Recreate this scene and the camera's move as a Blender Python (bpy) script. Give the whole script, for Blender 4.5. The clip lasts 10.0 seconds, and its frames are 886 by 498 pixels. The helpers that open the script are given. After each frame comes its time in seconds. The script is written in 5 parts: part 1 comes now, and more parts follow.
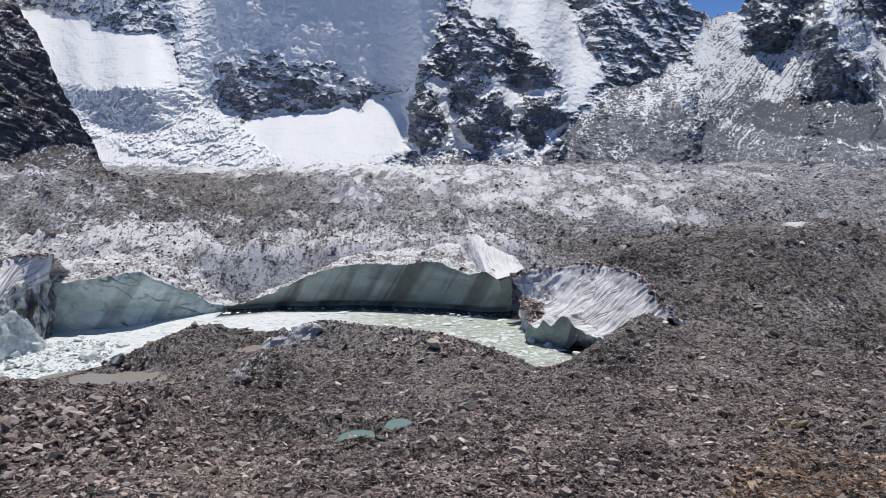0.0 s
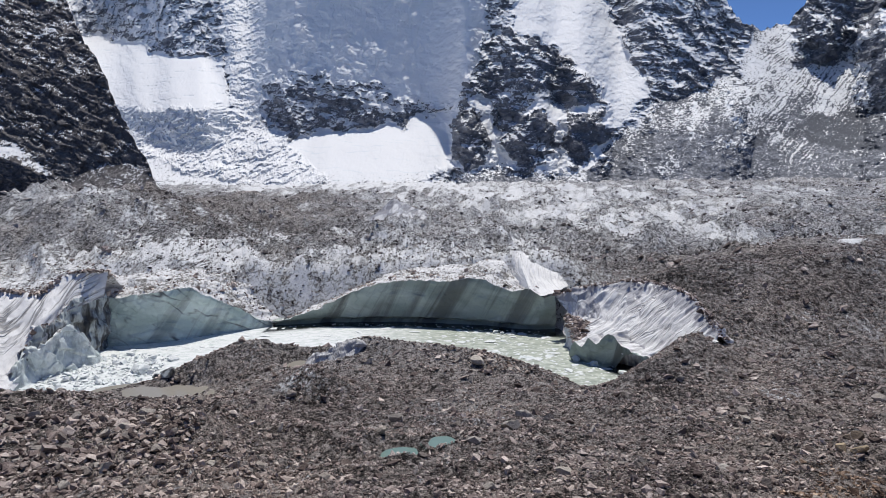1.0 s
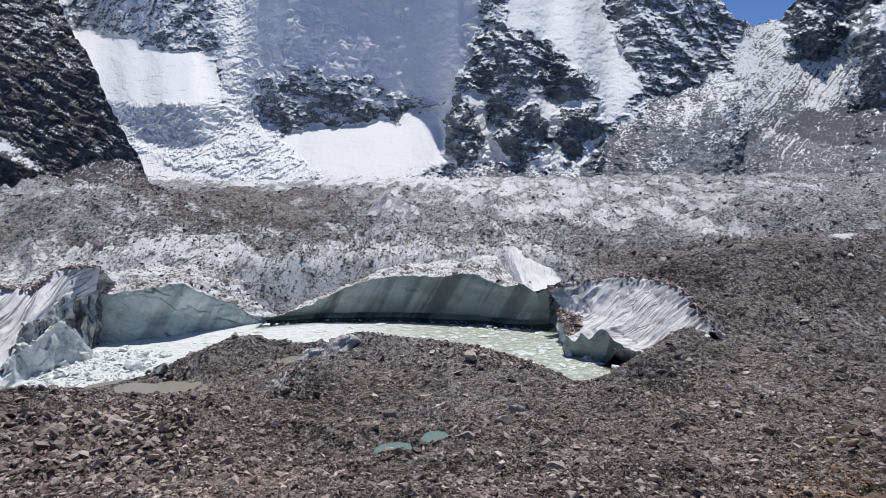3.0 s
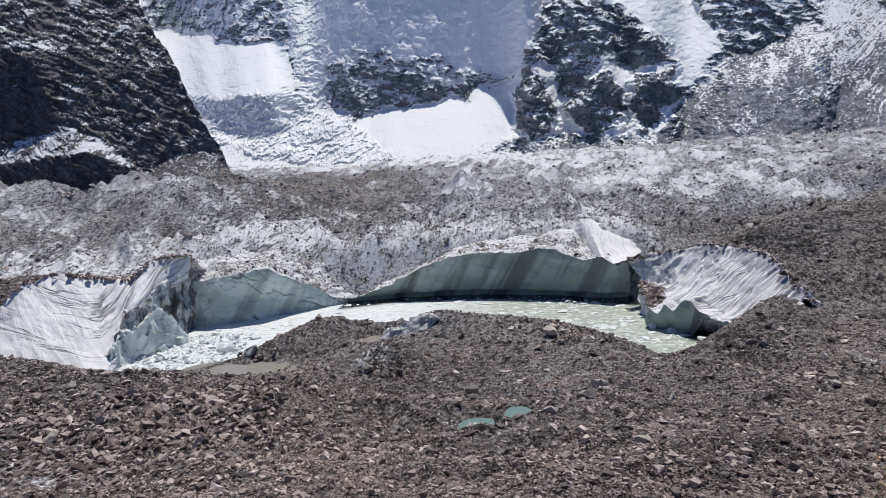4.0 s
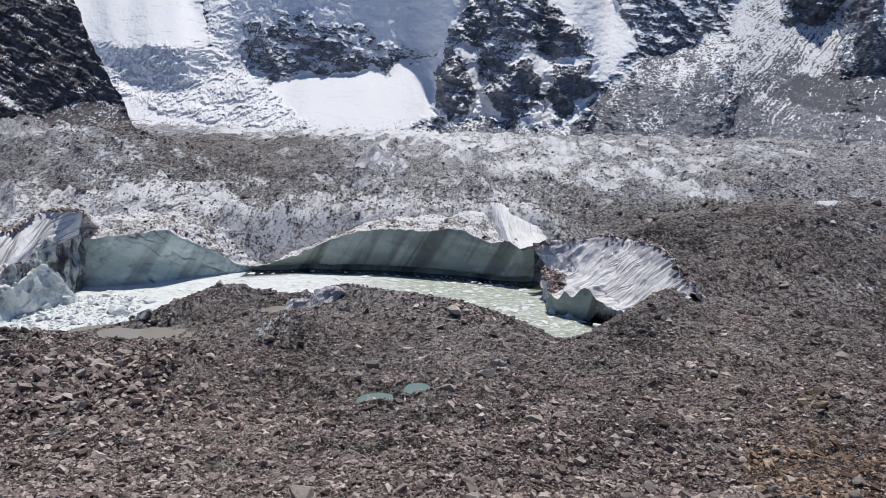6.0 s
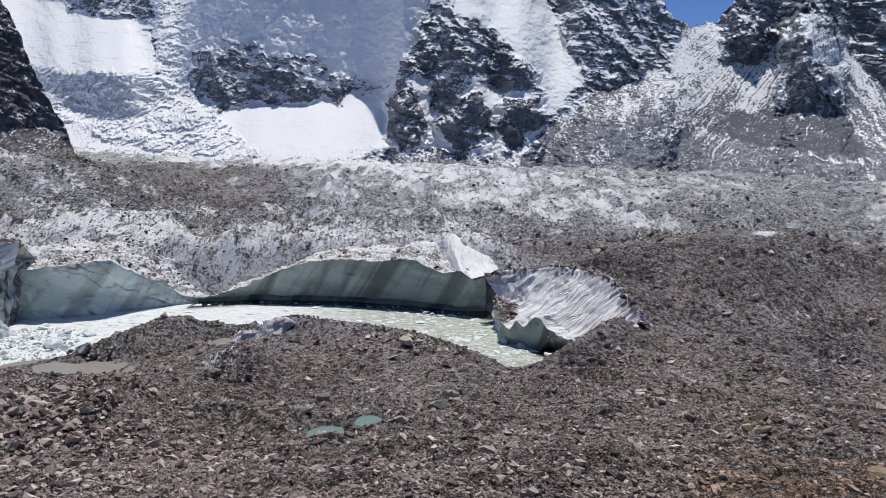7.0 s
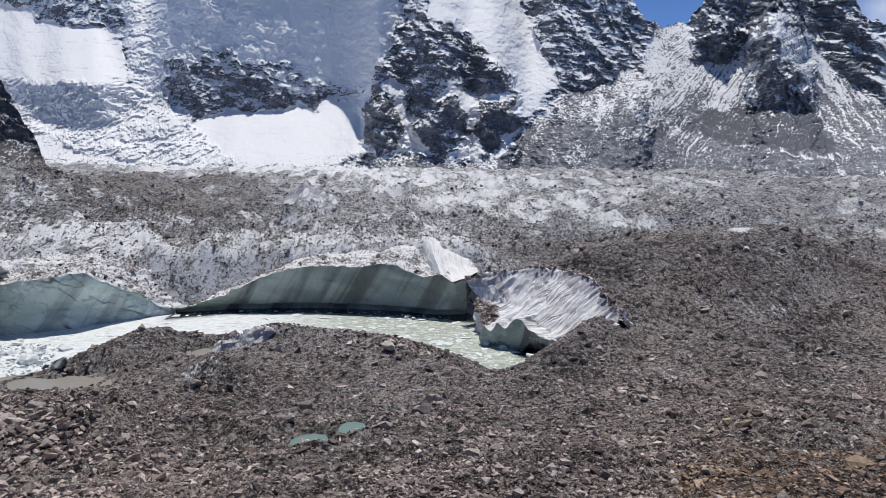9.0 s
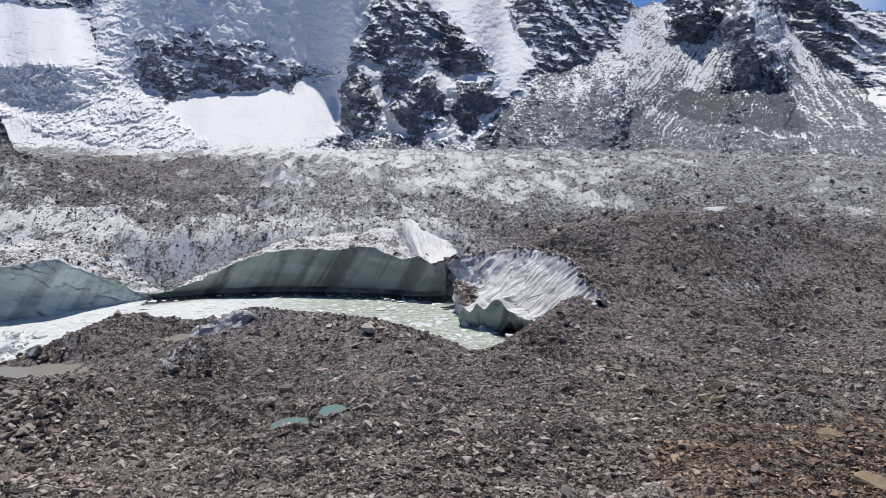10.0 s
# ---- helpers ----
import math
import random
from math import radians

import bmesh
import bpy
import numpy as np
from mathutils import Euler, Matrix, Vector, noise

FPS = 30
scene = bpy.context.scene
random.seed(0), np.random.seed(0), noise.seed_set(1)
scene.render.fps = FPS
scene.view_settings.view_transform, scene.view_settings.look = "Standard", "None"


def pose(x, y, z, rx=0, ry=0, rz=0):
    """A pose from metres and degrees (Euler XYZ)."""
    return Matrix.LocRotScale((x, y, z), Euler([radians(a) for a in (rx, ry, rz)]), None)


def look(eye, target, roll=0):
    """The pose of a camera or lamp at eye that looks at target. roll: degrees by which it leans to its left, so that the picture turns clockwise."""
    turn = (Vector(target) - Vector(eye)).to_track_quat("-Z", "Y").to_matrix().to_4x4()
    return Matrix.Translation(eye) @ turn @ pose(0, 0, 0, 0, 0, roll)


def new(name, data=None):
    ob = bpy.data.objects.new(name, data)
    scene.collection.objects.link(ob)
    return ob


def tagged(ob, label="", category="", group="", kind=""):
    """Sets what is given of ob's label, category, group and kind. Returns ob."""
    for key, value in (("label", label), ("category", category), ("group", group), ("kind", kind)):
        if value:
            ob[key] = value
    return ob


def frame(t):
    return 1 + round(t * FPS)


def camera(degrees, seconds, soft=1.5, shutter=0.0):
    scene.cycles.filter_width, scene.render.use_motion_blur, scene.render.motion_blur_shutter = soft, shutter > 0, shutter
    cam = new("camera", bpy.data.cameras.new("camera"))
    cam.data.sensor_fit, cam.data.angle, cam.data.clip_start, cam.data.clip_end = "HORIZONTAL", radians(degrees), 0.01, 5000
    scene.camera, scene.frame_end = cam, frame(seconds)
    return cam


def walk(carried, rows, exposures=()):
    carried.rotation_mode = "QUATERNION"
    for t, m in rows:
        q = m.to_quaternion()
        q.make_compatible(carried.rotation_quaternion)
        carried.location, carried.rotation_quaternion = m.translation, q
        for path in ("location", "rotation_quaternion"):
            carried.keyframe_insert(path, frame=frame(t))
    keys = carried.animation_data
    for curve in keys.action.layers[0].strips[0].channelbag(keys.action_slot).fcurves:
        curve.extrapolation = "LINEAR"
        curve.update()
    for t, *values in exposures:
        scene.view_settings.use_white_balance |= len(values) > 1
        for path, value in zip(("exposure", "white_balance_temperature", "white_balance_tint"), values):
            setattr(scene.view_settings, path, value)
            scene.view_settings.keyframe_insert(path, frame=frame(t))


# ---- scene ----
# One overlook above a glacier pond; the camera only turns. z = 0 is the pond's surface.
cam = camera(66.4, 10.0, soft=0.42)
TURNS = [
    (0.0, 82.50, 0.30, -0.04),
    (0.5, 83.01, 0.97, 1.82),
    (1.0, 83.95, 0.68, 3.60),
    (1.5, 83.67, 0.24, 3.64),
    (2.0, 83.64, 0.34, 3.00),
    (2.2, 83.64, 0.39, 2.93),
    (3.3, 83.41, 0.75, 3.07),
    (3.5, 83.23, 0.57, 3.02),
    (3.8, 82.60, 1.42, 4.52),
    (4.0, 81.86, 3.83, 9.07),
    (4.2, 81.51, 3.52, 11.65),
    (4.5, 82.05, 2.74, 12.32),
    (5.0, 80.89, 1.59, 11.56),
    (5.3, 78.87, 0.34, 9.41),
    (5.5, 79.01, -1.15, 5.34),
    (5.7, 79.41, -1.50, 3.50),
    (6.8, 80.50, -1.29, -1.03),
    (7.0, 82.38, -1.75, -1.86),
    (7.5, 83.11, -0.75, -2.58),
    (8.0, 83.10, -0.59, -3.34),
    (8.5, 82.83, -0.91, -3.91),
    (9.0, 82.73, -0.56, -3.75),
    (9.5, 82.61, -1.35, -4.06),
    (9.8, 82.00, -0.44, -5.26),
    (10.0, 81.20, -0.18, -5.62),
]
walk(cam, [(t, pose(0, 0, 30, tilt, lean, turn)) for t, tilt, lean, turn in TURNS])

# ---- light ----
SUN_AZ, SUN_EL = 7.0, 67.0
world = bpy.data.worlds.new("sky")
scene.world = world
world.use_nodes = True
wn, wl = world.node_tree.nodes, world.node_tree.links
sky = wn.new("ShaderNodeTexSky")
sky.sky_type, sky.sun_disc = "NISHITA", False
sky.sun_elevation, sky.sun_rotation = radians(SUN_EL), radians(SUN_AZ)
sky.altitude, sky.dust_density, sky.air_density, sky.ozone_density = 5000, 0.0, 0.7, 9.0
way = wn.new("ShaderNodeTexCoord")
toward = wn.new("ShaderNodeVectorMath")
toward.operation = "DISTANCE"
toward.inputs[1].default_value = Vector((0.735, 1.0, 0.236)).normalized()
wl.new(way.outputs["Generated"], toward.inputs[0])
puffs = wn.new("ShaderNodeTexNoise")
puffs.inputs["Scale"].default_value, puffs.inputs["Detail"].default_value = 28.0, 6.0
wl.new(way.outputs["Generated"], puffs.inputs["Vector"])
near = wn.new("ShaderNodeMapRange")
for slot, value in ((1, 0.0), (2, 0.06), (3, 0.75), (4, 0.0)):
    near.inputs[slot].default_value = value
wl.new(toward.outputs["Value"], near.inputs[0])
thick = wn.new("ShaderNodeMath")
thick.operation, thick.use_clamp = "MULTIPLY_ADD", True
wl.new(puffs.outputs[0], thick.inputs[0])
wl.new(near.outputs[0], thick.inputs[1])
thick.inputs[2].default_value = 0.0
cloud = wn.new("ShaderNodeMix")
cloud.data_type = "RGBA"
wl.new(thick.outputs[0], cloud.inputs[0])
wl.new(sky.outputs[0], cloud.inputs[6])
cloud.inputs[7].default_value = (7.5, 7.7, 8.0, 1)
wl.new(cloud.outputs[2], wn["Background"].inputs[0])
wn["Background"].inputs[1].default_value = 0.14
sun = new("sun", bpy.data.lights.new("sun", "SUN"))
sun.data.energy, sun.data.angle, sun.data.color = 4.1, radians(0.53), (1.0, 0.96, 0.9)
sun.matrix_world = look((math.sin(radians(SUN_AZ)) * 900, math.cos(radians(SUN_AZ)) * 900, 1500), (0, 0, 1500 - 900 * math.tan(radians(SUN_EL))))
scene.view_settings.exposure = -0.1


# ---- noise and mesh helpers ----
def hash2(ix, iy, seed):
    h = (ix * 374761393 + iy * 668265263 + seed * 1274126177) & 0xFFFFFFFF
    h = ((h ^ (h >> 13)) * 1274126177) & 0xFFFFFFFF
    return h ^ (h >> 16)


def perlin(x, y, seed=0):
    """Gradient noise in about -0.7 to 0.7."""
    x, y = np.asarray(x, float), np.asarray(y, float)
    fx, fy = np.floor(x), np.floor(y)
    ix, iy, dx, dy = fx.astype(np.int64), fy.astype(np.int64), x - fx, y - fy
    u, v = dx * dx * dx * (dx * (dx * 6 - 15) + 10), dy * dy * dy * (dy * (dy * 6 - 15) + 10)

    def corner(i, j):
        a = hash2(ix + i, iy + j, seed) * (2 * np.pi / 4294967296.0)
        return np.cos(a) * (dx - i) + np.sin(a) * (dy - j)

    low = corner(0, 0) * (1 - u) + corner(1, 0) * u
    high = corner(0, 1) * (1 - u) + corner(1, 1) * u
    return low * (1 - v) + high * v


def fbm(x, y, octaves=4, seed=0, gain=0.5):
    total, amp = 0.0, 1.0
    for k in range(octaves):
        total = total + amp * perlin(x * 2 ** k + 17.3 * k, y * 2 ** k - 9.1 * k, seed + k)
        amp *= gain
    return total


def ridged(x, y, octaves=4, seed=0, gain=0.5):
    """Sharp crests, 0 to about 1 and a half."""
    total, amp = 0.0, 1.0
    for k in range(octaves):
        total = total + amp * (1 - np.minimum(1, 2 * np.abs(perlin(x * 2 ** k + 31.7 * k, y * 2 ** k + 5.3 * k, seed + k)))) ** 2
        amp *= gain
    return total


def cells(x, y, seed=0):
    """Distances to the nearest and the second feature point, and the nearest one's random number."""
    ix, iy = np.floor(x).astype(np.int64), np.floor(y).astype(np.int64)
    d1, d2, r1 = np.full(np.shape(x), 9.0), np.full(np.shape(x), 9.0), np.zeros(np.shape(x))
    for i in (-1, 0, 1):
        for j in (-1, 0, 1):
            cx, cy = ix + i, iy + j
            px, py = cx + hash2(cx, cy, seed) / 4294967296.0, cy + hash2(cx, cy, seed + 7) / 4294967296.0
            d = np.hypot(x - px, y - py)
            near = d < d1
            d2 = np.where(near, d1, np.minimum(d2, d))
            r1 = np.where(near, hash2(cx, cy, seed + 13) / 4294967296.0, r1)
            d1 = np.where(near, d, d1)
    return d1, d2, r1


def facets(x, y, seed=0):
    """Broken rock: each cell a plane of its own tilt and offset, about -1 to 1."""
    ix, iy = np.floor(x).astype(np.int64), np.floor(y).astype(np.int64)
    best, out = np.full(np.shape(x), 9.0), np.zeros(np.shape(x))
    for i in (-1, 0, 1):
        for j in (-1, 0, 1):
            cx, cy = ix + i, iy + j
            qx, qy = cx + hash2(cx, cy, seed) / 4294967296.0, cy + hash2(cx, cy, seed + 7) / 4294967296.0
            d = np.hypot(x - qx, y - qy)
            tilt_x, tilt_y = hash2(cx, cy, seed + 3) / 2147483648.0 - 1, hash2(cx, cy, seed + 5) / 2147483648.0 - 1
            v = 0.9 * (tilt_x * (x - qx) + tilt_y * (y - qy)) + hash2(cx, cy, seed + 13) / 2147483648.0 - 1
            out, best = np.where(d < best, v, out), np.minimum(best, d)
    return out


def step(lo, hi, v):
    t = np.clip((v - lo) / (hi - lo), 0, 1)
    return t * t * (3 - 2 * t)


def inside(x, y, poly):
    """Signed distance to a polygon, positive inside."""
    d, sign = np.full(np.shape(x), 1e9), np.full(np.shape(x), -1.0)
    for (ax, ay), (bx, by) in zip(poly, poly[1:] + poly[:1]):
        ex, ey, wx, wy = bx - ax, by - ay, x - ax, y - ay
        t = np.clip((wx * ex + wy * ey) / (ex * ex + ey * ey), 0, 1)
        d = np.minimum(d, np.hypot(wx - ex * t, wy - ey * t))
        if ey:
            cross = ((ay <= y) != (by <= y)) & (x < ax + (y - ay) * ex / ey)
            sign = np.where(cross, -sign, sign)
    return d * sign


def mesh_from(name, verts, faces, smooth=True):
    """A mesh from an array of points and an array of triangles or quads."""
    me = bpy.data.meshes.new(name)
    verts, faces = np.asarray(verts, np.float32), np.asarray(faces, np.int32)
    count, size = faces.shape
    me.vertices.add(len(verts))
    me.vertices.foreach_set("co", verts.ravel())
    me.loops.add(count * size)
    me.loops.foreach_set("vertex_index", faces.ravel())
    me.polygons.add(count)
    me.polygons.foreach_set("loop_start", np.arange(count, dtype=np.int32) * size)
    me.polygons.foreach_set("use_smooth", np.full(count, smooth))
    me.update(calc_edges=True)
    me.validate()
    return me


def grid_faces(rows, cols):
    i = np.arange(rows * cols).reshape(rows, cols)
    return np.stack([i[:-1, :-1], i[:-1, 1:], i[1:, 1:], i[1:, :-1]], -1).reshape(-1, 4)


def give(me, name, values):
    """A number for each vertex, for the material to read."""
    me.attributes.new(name, "FLOAT", "POINT").data.foreach_set("value", np.asarray(values, np.float32).ravel())


def thing(name, me, material, label, category, group="", kind="", parent=None):
    ob = new(name, me)
    me.materials.append(material)
    if parent:
        ob.parent = parent
    return tagged(ob, label, category, group, kind)


def along(rail, s):
    """Points at the fractions s of a polyline's length."""
    rail = np.array(rail, float)
    d = np.r_[0, np.cumsum(np.linalg.norm(np.diff(rail[:, :2], axis=0), axis=1) + 1e-6)]
    return np.stack([np.interp(s, d / d[-1], rail[:, k]) for k in range(3)], -1)


def loft(rails, levels, nu, nv, bend=0.0):
    """A skin over rails, the rail k at the level levels[k] of 0 to 1. Returns points of nv rows and nu columns."""
    u, v = np.linspace(0, 1, nu), np.linspace(0, 1, nv)
    lines = np.array([along(r, u) for r in rails])
    out = np.empty((nv, nu, 3))
    for c in range(3):
        for k in range(nu):
            out[:, k, c] = np.interp(v, levels, lines[:, k, c])
    return out


def normals(p):
    du, dv = np.gradient(p, axis=1), np.gradient(p, axis=0)
    n = np.cross(du, dv)
    return n / (np.linalg.norm(n, axis=2, keepdims=True) + 1e-9)


# ---- materials ----
def material(name):
    m = bpy.data.materials.new(name)
    m.use_nodes = True
    nodes, links = m.node_tree.nodes, m.node_tree.links
    return m, nodes, links, nodes["Principled BSDF"]


def tex(nodes, links, scale, detail=6.0, rough=0.6, stretch=None, kind="ShaderNodeTexNoise", tilt=None):
    pos = nodes.new("ShaderNodeNewGeometry")
    n = nodes.new(kind)
    n.inputs["Scale"].default_value = scale
    if kind == "ShaderNodeTexNoise":
        n.inputs["Detail"].default_value, n.inputs["Roughness"].default_value = detail, rough
    source = pos.outputs["Position"]
    if stretch:
        mp = nodes.new("ShaderNodeMapping")
        mp.inputs["Scale"].default_value = stretch
        if tilt:
            mp.vector_type = "TEXTURE"
            mp.inputs["Scale"].default_value = tuple(1 / v for v in stretch)
            mp.inputs["Rotation"].default_value = (0.0, radians(tilt), 0.0)
        links.new(source, mp.inputs["Vector"])
        source = mp.outputs[0]
    links.new(source, n.inputs["Vector"])
    return n.outputs[0]


def ramp(nodes, links, source, stops):
    r = nodes.new("ShaderNodeValToRGB")
    while len(r.color_ramp.elements) < len(stops):
        r.color_ramp.elements.new(0.5)
    for e, (p, c) in zip(r.color_ramp.elements, stops):
        e.position, e.color = p, (*c, 1) if len(c) == 3 else c
    links.new(source, r.inputs[0])
    return r.outputs[0]


def calc(nodes, links, op, a, b, c=None, clamp=False):
    n = nodes.new("ShaderNodeMath")
    n.operation, n.use_clamp = op, clamp
    for i, v in enumerate((a, b, c)):
        if v is None:
            continue
        if isinstance(v, (int, float)):
            n.inputs[i].default_value = v
        else:
            links.new(v, n.inputs[i])
    return n.outputs[0]


def blend(nodes, links, fac, a, b, mode="MIX"):
    n = nodes.new("ShaderNodeMix")
    n.data_type, n.blend_type = "RGBA", mode
    for i, v in ((0, fac), (6, a), (7, b)):
        if isinstance(v, (int, float)):
            n.inputs[i].default_value = v
        elif isinstance(v, tuple):
            n.inputs[i].default_value = (*v, 1)
        else:
            links.new(v, n.inputs[i])
    return n.outputs[2]


def bump(nodes, links, bsdf, height, distance, strength=1.0):
    b = nodes.new("ShaderNodeBump")
    b.inputs["Distance"].default_value, b.inputs["Strength"].default_value = distance, strength
    links.new(height, b.inputs["Height"])
    links.new(b.outputs[0], bsdf.inputs["Normal"])


def attribute(nodes, name):
    a = nodes.new("ShaderNodeAttribute")
    a.attribute_name = name
    return a.outputs["Fac"]


def alpine(name, rock_stops, snow_color, ice_color, unit, tilt):
    """Layered rock and snow. The attributes: 'snow' over 0.5 is snow, 'tone' the rock's own brightness, 'blue' bare ice, 'crag' the relief."""
    m, n, l, b = material(name)
    fine = tex(n, l, 0.5 / unit, 5, 0.7, (1.0, 0.7, 1.6), tilt=tilt)
    coarse = tex(n, l, 0.11 / unit, 5, 0.65, (0.7, 0.7, 1.9), tilt=tilt)
    tone = calc(n, l, "ADD", attribute(n, "tone"), calc(n, l, "ADD", calc(n, l, "MULTIPLY_ADD", fine, 0.5, -0.25), calc(n, l, "MULTIPLY_ADD", coarse, 0.5, -0.25)))
    rock = ramp(n, l, tone, rock_stops)
    edge = calc(n, l, "ADD", attribute(n, "snow"), calc(n, l, "MULTIPLY_ADD", fine, 1.4, -0.7))
    cover = calc(n, l, "DIVIDE", calc(n, l, "SUBTRACT", edge, 0.2), 0.6, clamp=True)
    white = blend(n, l, attribute(n, "blue"), snow_color, ice_color)
    l.new(blend(n, l, cover, rock, white), b.inputs["Base Color"])
    b.inputs["Roughness"].default_value = 0.85
    b.inputs["Specular IOR Level"].default_value = 0.2
    high = calc(n, l, "MULTIPLY", calc(n, l, "ADD", fine, calc(n, l, "MULTIPLY", coarse, 2.0)), calc(n, l, "MULTIPLY_ADD", cover, -0.8, 1.0))
    bump(n, l, b, calc(n, l, "MULTIPLY", high, attribute(n, "crag")), 1.6 * unit)
    return m


# DARK is the headwall's rock, its blue tint standing in for distance haze.
DARK = [(0.25, (0.085, 0.093, 0.113)), (0.42, (0.17, 0.182, 0.212)), (0.58, (0.28, 0.295, 0.335)), (0.76, (0.44, 0.46, 0.5))]
BROWN = [(0.25, (0.065, 0.062, 0.066)), (0.42, (0.13, 0.122, 0.125)), (0.56, (0.2, 0.188, 0.188)), (0.74, (0.34, 0.318, 0.312))]


def gravel(name, stops, snow_color):
    """Small stones too many to build: cells of two sizes with their own tone and relief, under a broken dusting of snow."""
    m, n, l, b = material(name)
    tone, relief = 0, 0
    for scale, weight, deep in ((0.8, 0.15, 0.25), (2.6, 0.4, 0.5), (6.5, 0.45, 0.4)):
        warp = n.new("ShaderNodeTexVoronoi")
        warp.inputs["Scale"].default_value = scale
        pos = n.new("ShaderNodeNewGeometry")
        shift = n.new("ShaderNodeVectorMath")
        shift.operation = "ADD"
        wob = n.new("ShaderNodeTexNoise")
        wob.inputs["Scale"].default_value = scale * 1.5
        l.new(pos.outputs["Position"], wob.inputs["Vector"])
        l.new(pos.outputs["Position"], shift.inputs[0])
        l.new(wob.outputs["Color"], shift.inputs[1])
        l.new(shift.outputs[0], warp.inputs["Vector"])
        tone = calc(n, l, "MULTIPLY_ADD", warp.outputs["Color"], weight, tone)
        relief = calc(n, l, "MULTIPLY_ADD", warp.outputs["Distance"], -deep / scale, relief)
    broad = tex(n, l, 0.07, 5, 0.6)
    tone = calc(n, l, "ADD", tone, calc(n, l, "MULTIPLY_ADD", broad, 0.5, -0.25))
    tone = calc(n, l, "MULTIPLY_ADD", calc(n, l, "SUBTRACT", tone, 0.5), 2.3, 0.52)
    rock = ramp(n, l, tone, stops)
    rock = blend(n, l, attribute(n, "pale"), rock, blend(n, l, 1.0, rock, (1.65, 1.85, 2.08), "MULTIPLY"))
    rock = blend(n, l, ramp(n, l, tex(n, l, 0.045, 4, 0.55), [(0.45, (0, 0, 0)), (0.65, (0.4, 0.4, 0.4))]), rock, blend(n, l, 0.8, rock, (1.12, 0.96, 0.8), "MULTIPLY"))
    lie = calc(n, l, "ADD", calc(n, l, "MULTIPLY", tex(n, l, 0.12, 6, 0.7), 0.12), calc(n, l, "MULTIPLY", tex(n, l, 0.45, 7, 0.8, (1, 0.3, 1)), 0.3))
    lie = calc(n, l, "MULTIPLY_ADD", tex(n, l, 1.6, 5, 0.8, (1, 0.25, 1)), 0.3, lie)
    lie = calc(n, l, "MULTIPLY_ADD", tex(n, l, 2.6, 4, 0.8, (1, 0.15, 1)), 0.28, lie)
    lie = calc(n, l, "MULTIPLY_ADD", calc(n, l, "SUBTRACT", lie, 0.5), 4.8, 0.5)
    cover = calc(n, l, "ADD", calc(n, l, "DIVIDE", calc(n, l, "SUBTRACT", attribute(n, "snow"), lie), 0.25), 0.5, clamp=True)
    l.new(blend(n, l, cover, rock, snow_color), b.inputs["Base Color"])
    b.inputs["Roughness"].default_value, b.inputs["Specular IOR Level"].default_value = 0.9, 0.2
    bump(n, l, b, calc(n, l, "MULTIPLY", relief, calc(n, l, "SUBTRACT", 1.3, cover)), 1.0)
    return m


# Near-black first stops put the shade between stones into the ground's colour.
mat_ground = gravel("rubble_ground", [(0.25, (0.013, 0.0112, 0.011)), (0.42, (0.064, 0.055, 0.053)), (0.6, (0.205, 0.182, 0.174)), (0.8, (0.46, 0.42, 0.395))], (0.7, 0.71, 0.73))
mat_mountain = alpine("mountain_rock_and_snow", DARK, (0.87, 0.88, 0.9), (0.66, 0.73, 0.78), 1.0, -14.0)
mat_spur = alpine("spur_rock", BROWN, (0.78, 0.79, 0.81), (0.6, 0.66, 0.7), 0.21, -28.0)


def stone_material(name, stops):
    m, n, l, b = material(name)
    g = n.new("ShaderNodeNewGeometry")
    o = n.new("ShaderNodeObjectInfo")
    rnd = calc(n, l, "FRACT", calc(n, l, "ADD", g.outputs["Random Per Island"], o.outputs["Random"]), 0)
    base = ramp(n, l, rnd, stops)
    spots = tex(n, l, 3.0, 6, 0.7)
    zone = ramp(n, l, tex(n, l, 0.07, 4, 0.6, (1, 1, 0.3)), [(0.36, (0.84, 0.84, 0.86)), (0.5, (1.0, 1.0, 1.0)), (0.64, (1.13, 1.12, 1.08))])
    base = blend(n, l, 1.0, base, zone, "MULTIPLY")
    l.new(blend(n, l, 0.75, base, ramp(n, l, spots, [(0.3, (0.55, 0.53, 0.5)), (0.7, (1.2, 1.18, 1.12))]), "MULTIPLY"), b.inputs["Base Color"])
    b.inputs["Roughness"].default_value = 0.9
    b.inputs["Specular IOR Level"].default_value = 0.2
    bump(n, l, b, spots, 0.14)
    return m


STONES = [(0.0, (0.09, 0.075, 0.07)), (0.25, (0.215, 0.185, 0.172)), (0.55, (0.35, 0.308, 0.288)), (0.8, (0.51, 0.465, 0.435)), (1.0, (0.74, 0.7, 0.66))]
STONES = [(p, (c[0] * 1.02, c[1] * 0.96, c[2] * 0.975)) for p, c in STONES]
mat_stone = stone_material("moraine_stone", STONES)
mat_stone_grey = stone_material("grey_glacier_stone", [(p, (c[0] * 0.95, c[1] * 1.05, c[2] * 1.14)) for p, c in STONES])
mat_grit = stone_material("dark_grit", [(p, (c[0] * 0.5, c[1] * 0.52, c[2] * 0.56)) for p, c in STONES])
mat_stone_brown = stone_material("brown_moraine_stone", [(p, (c[0] * 0.88, c[1] * 0.76, c[2] * 0.62)) for p, c in STONES])


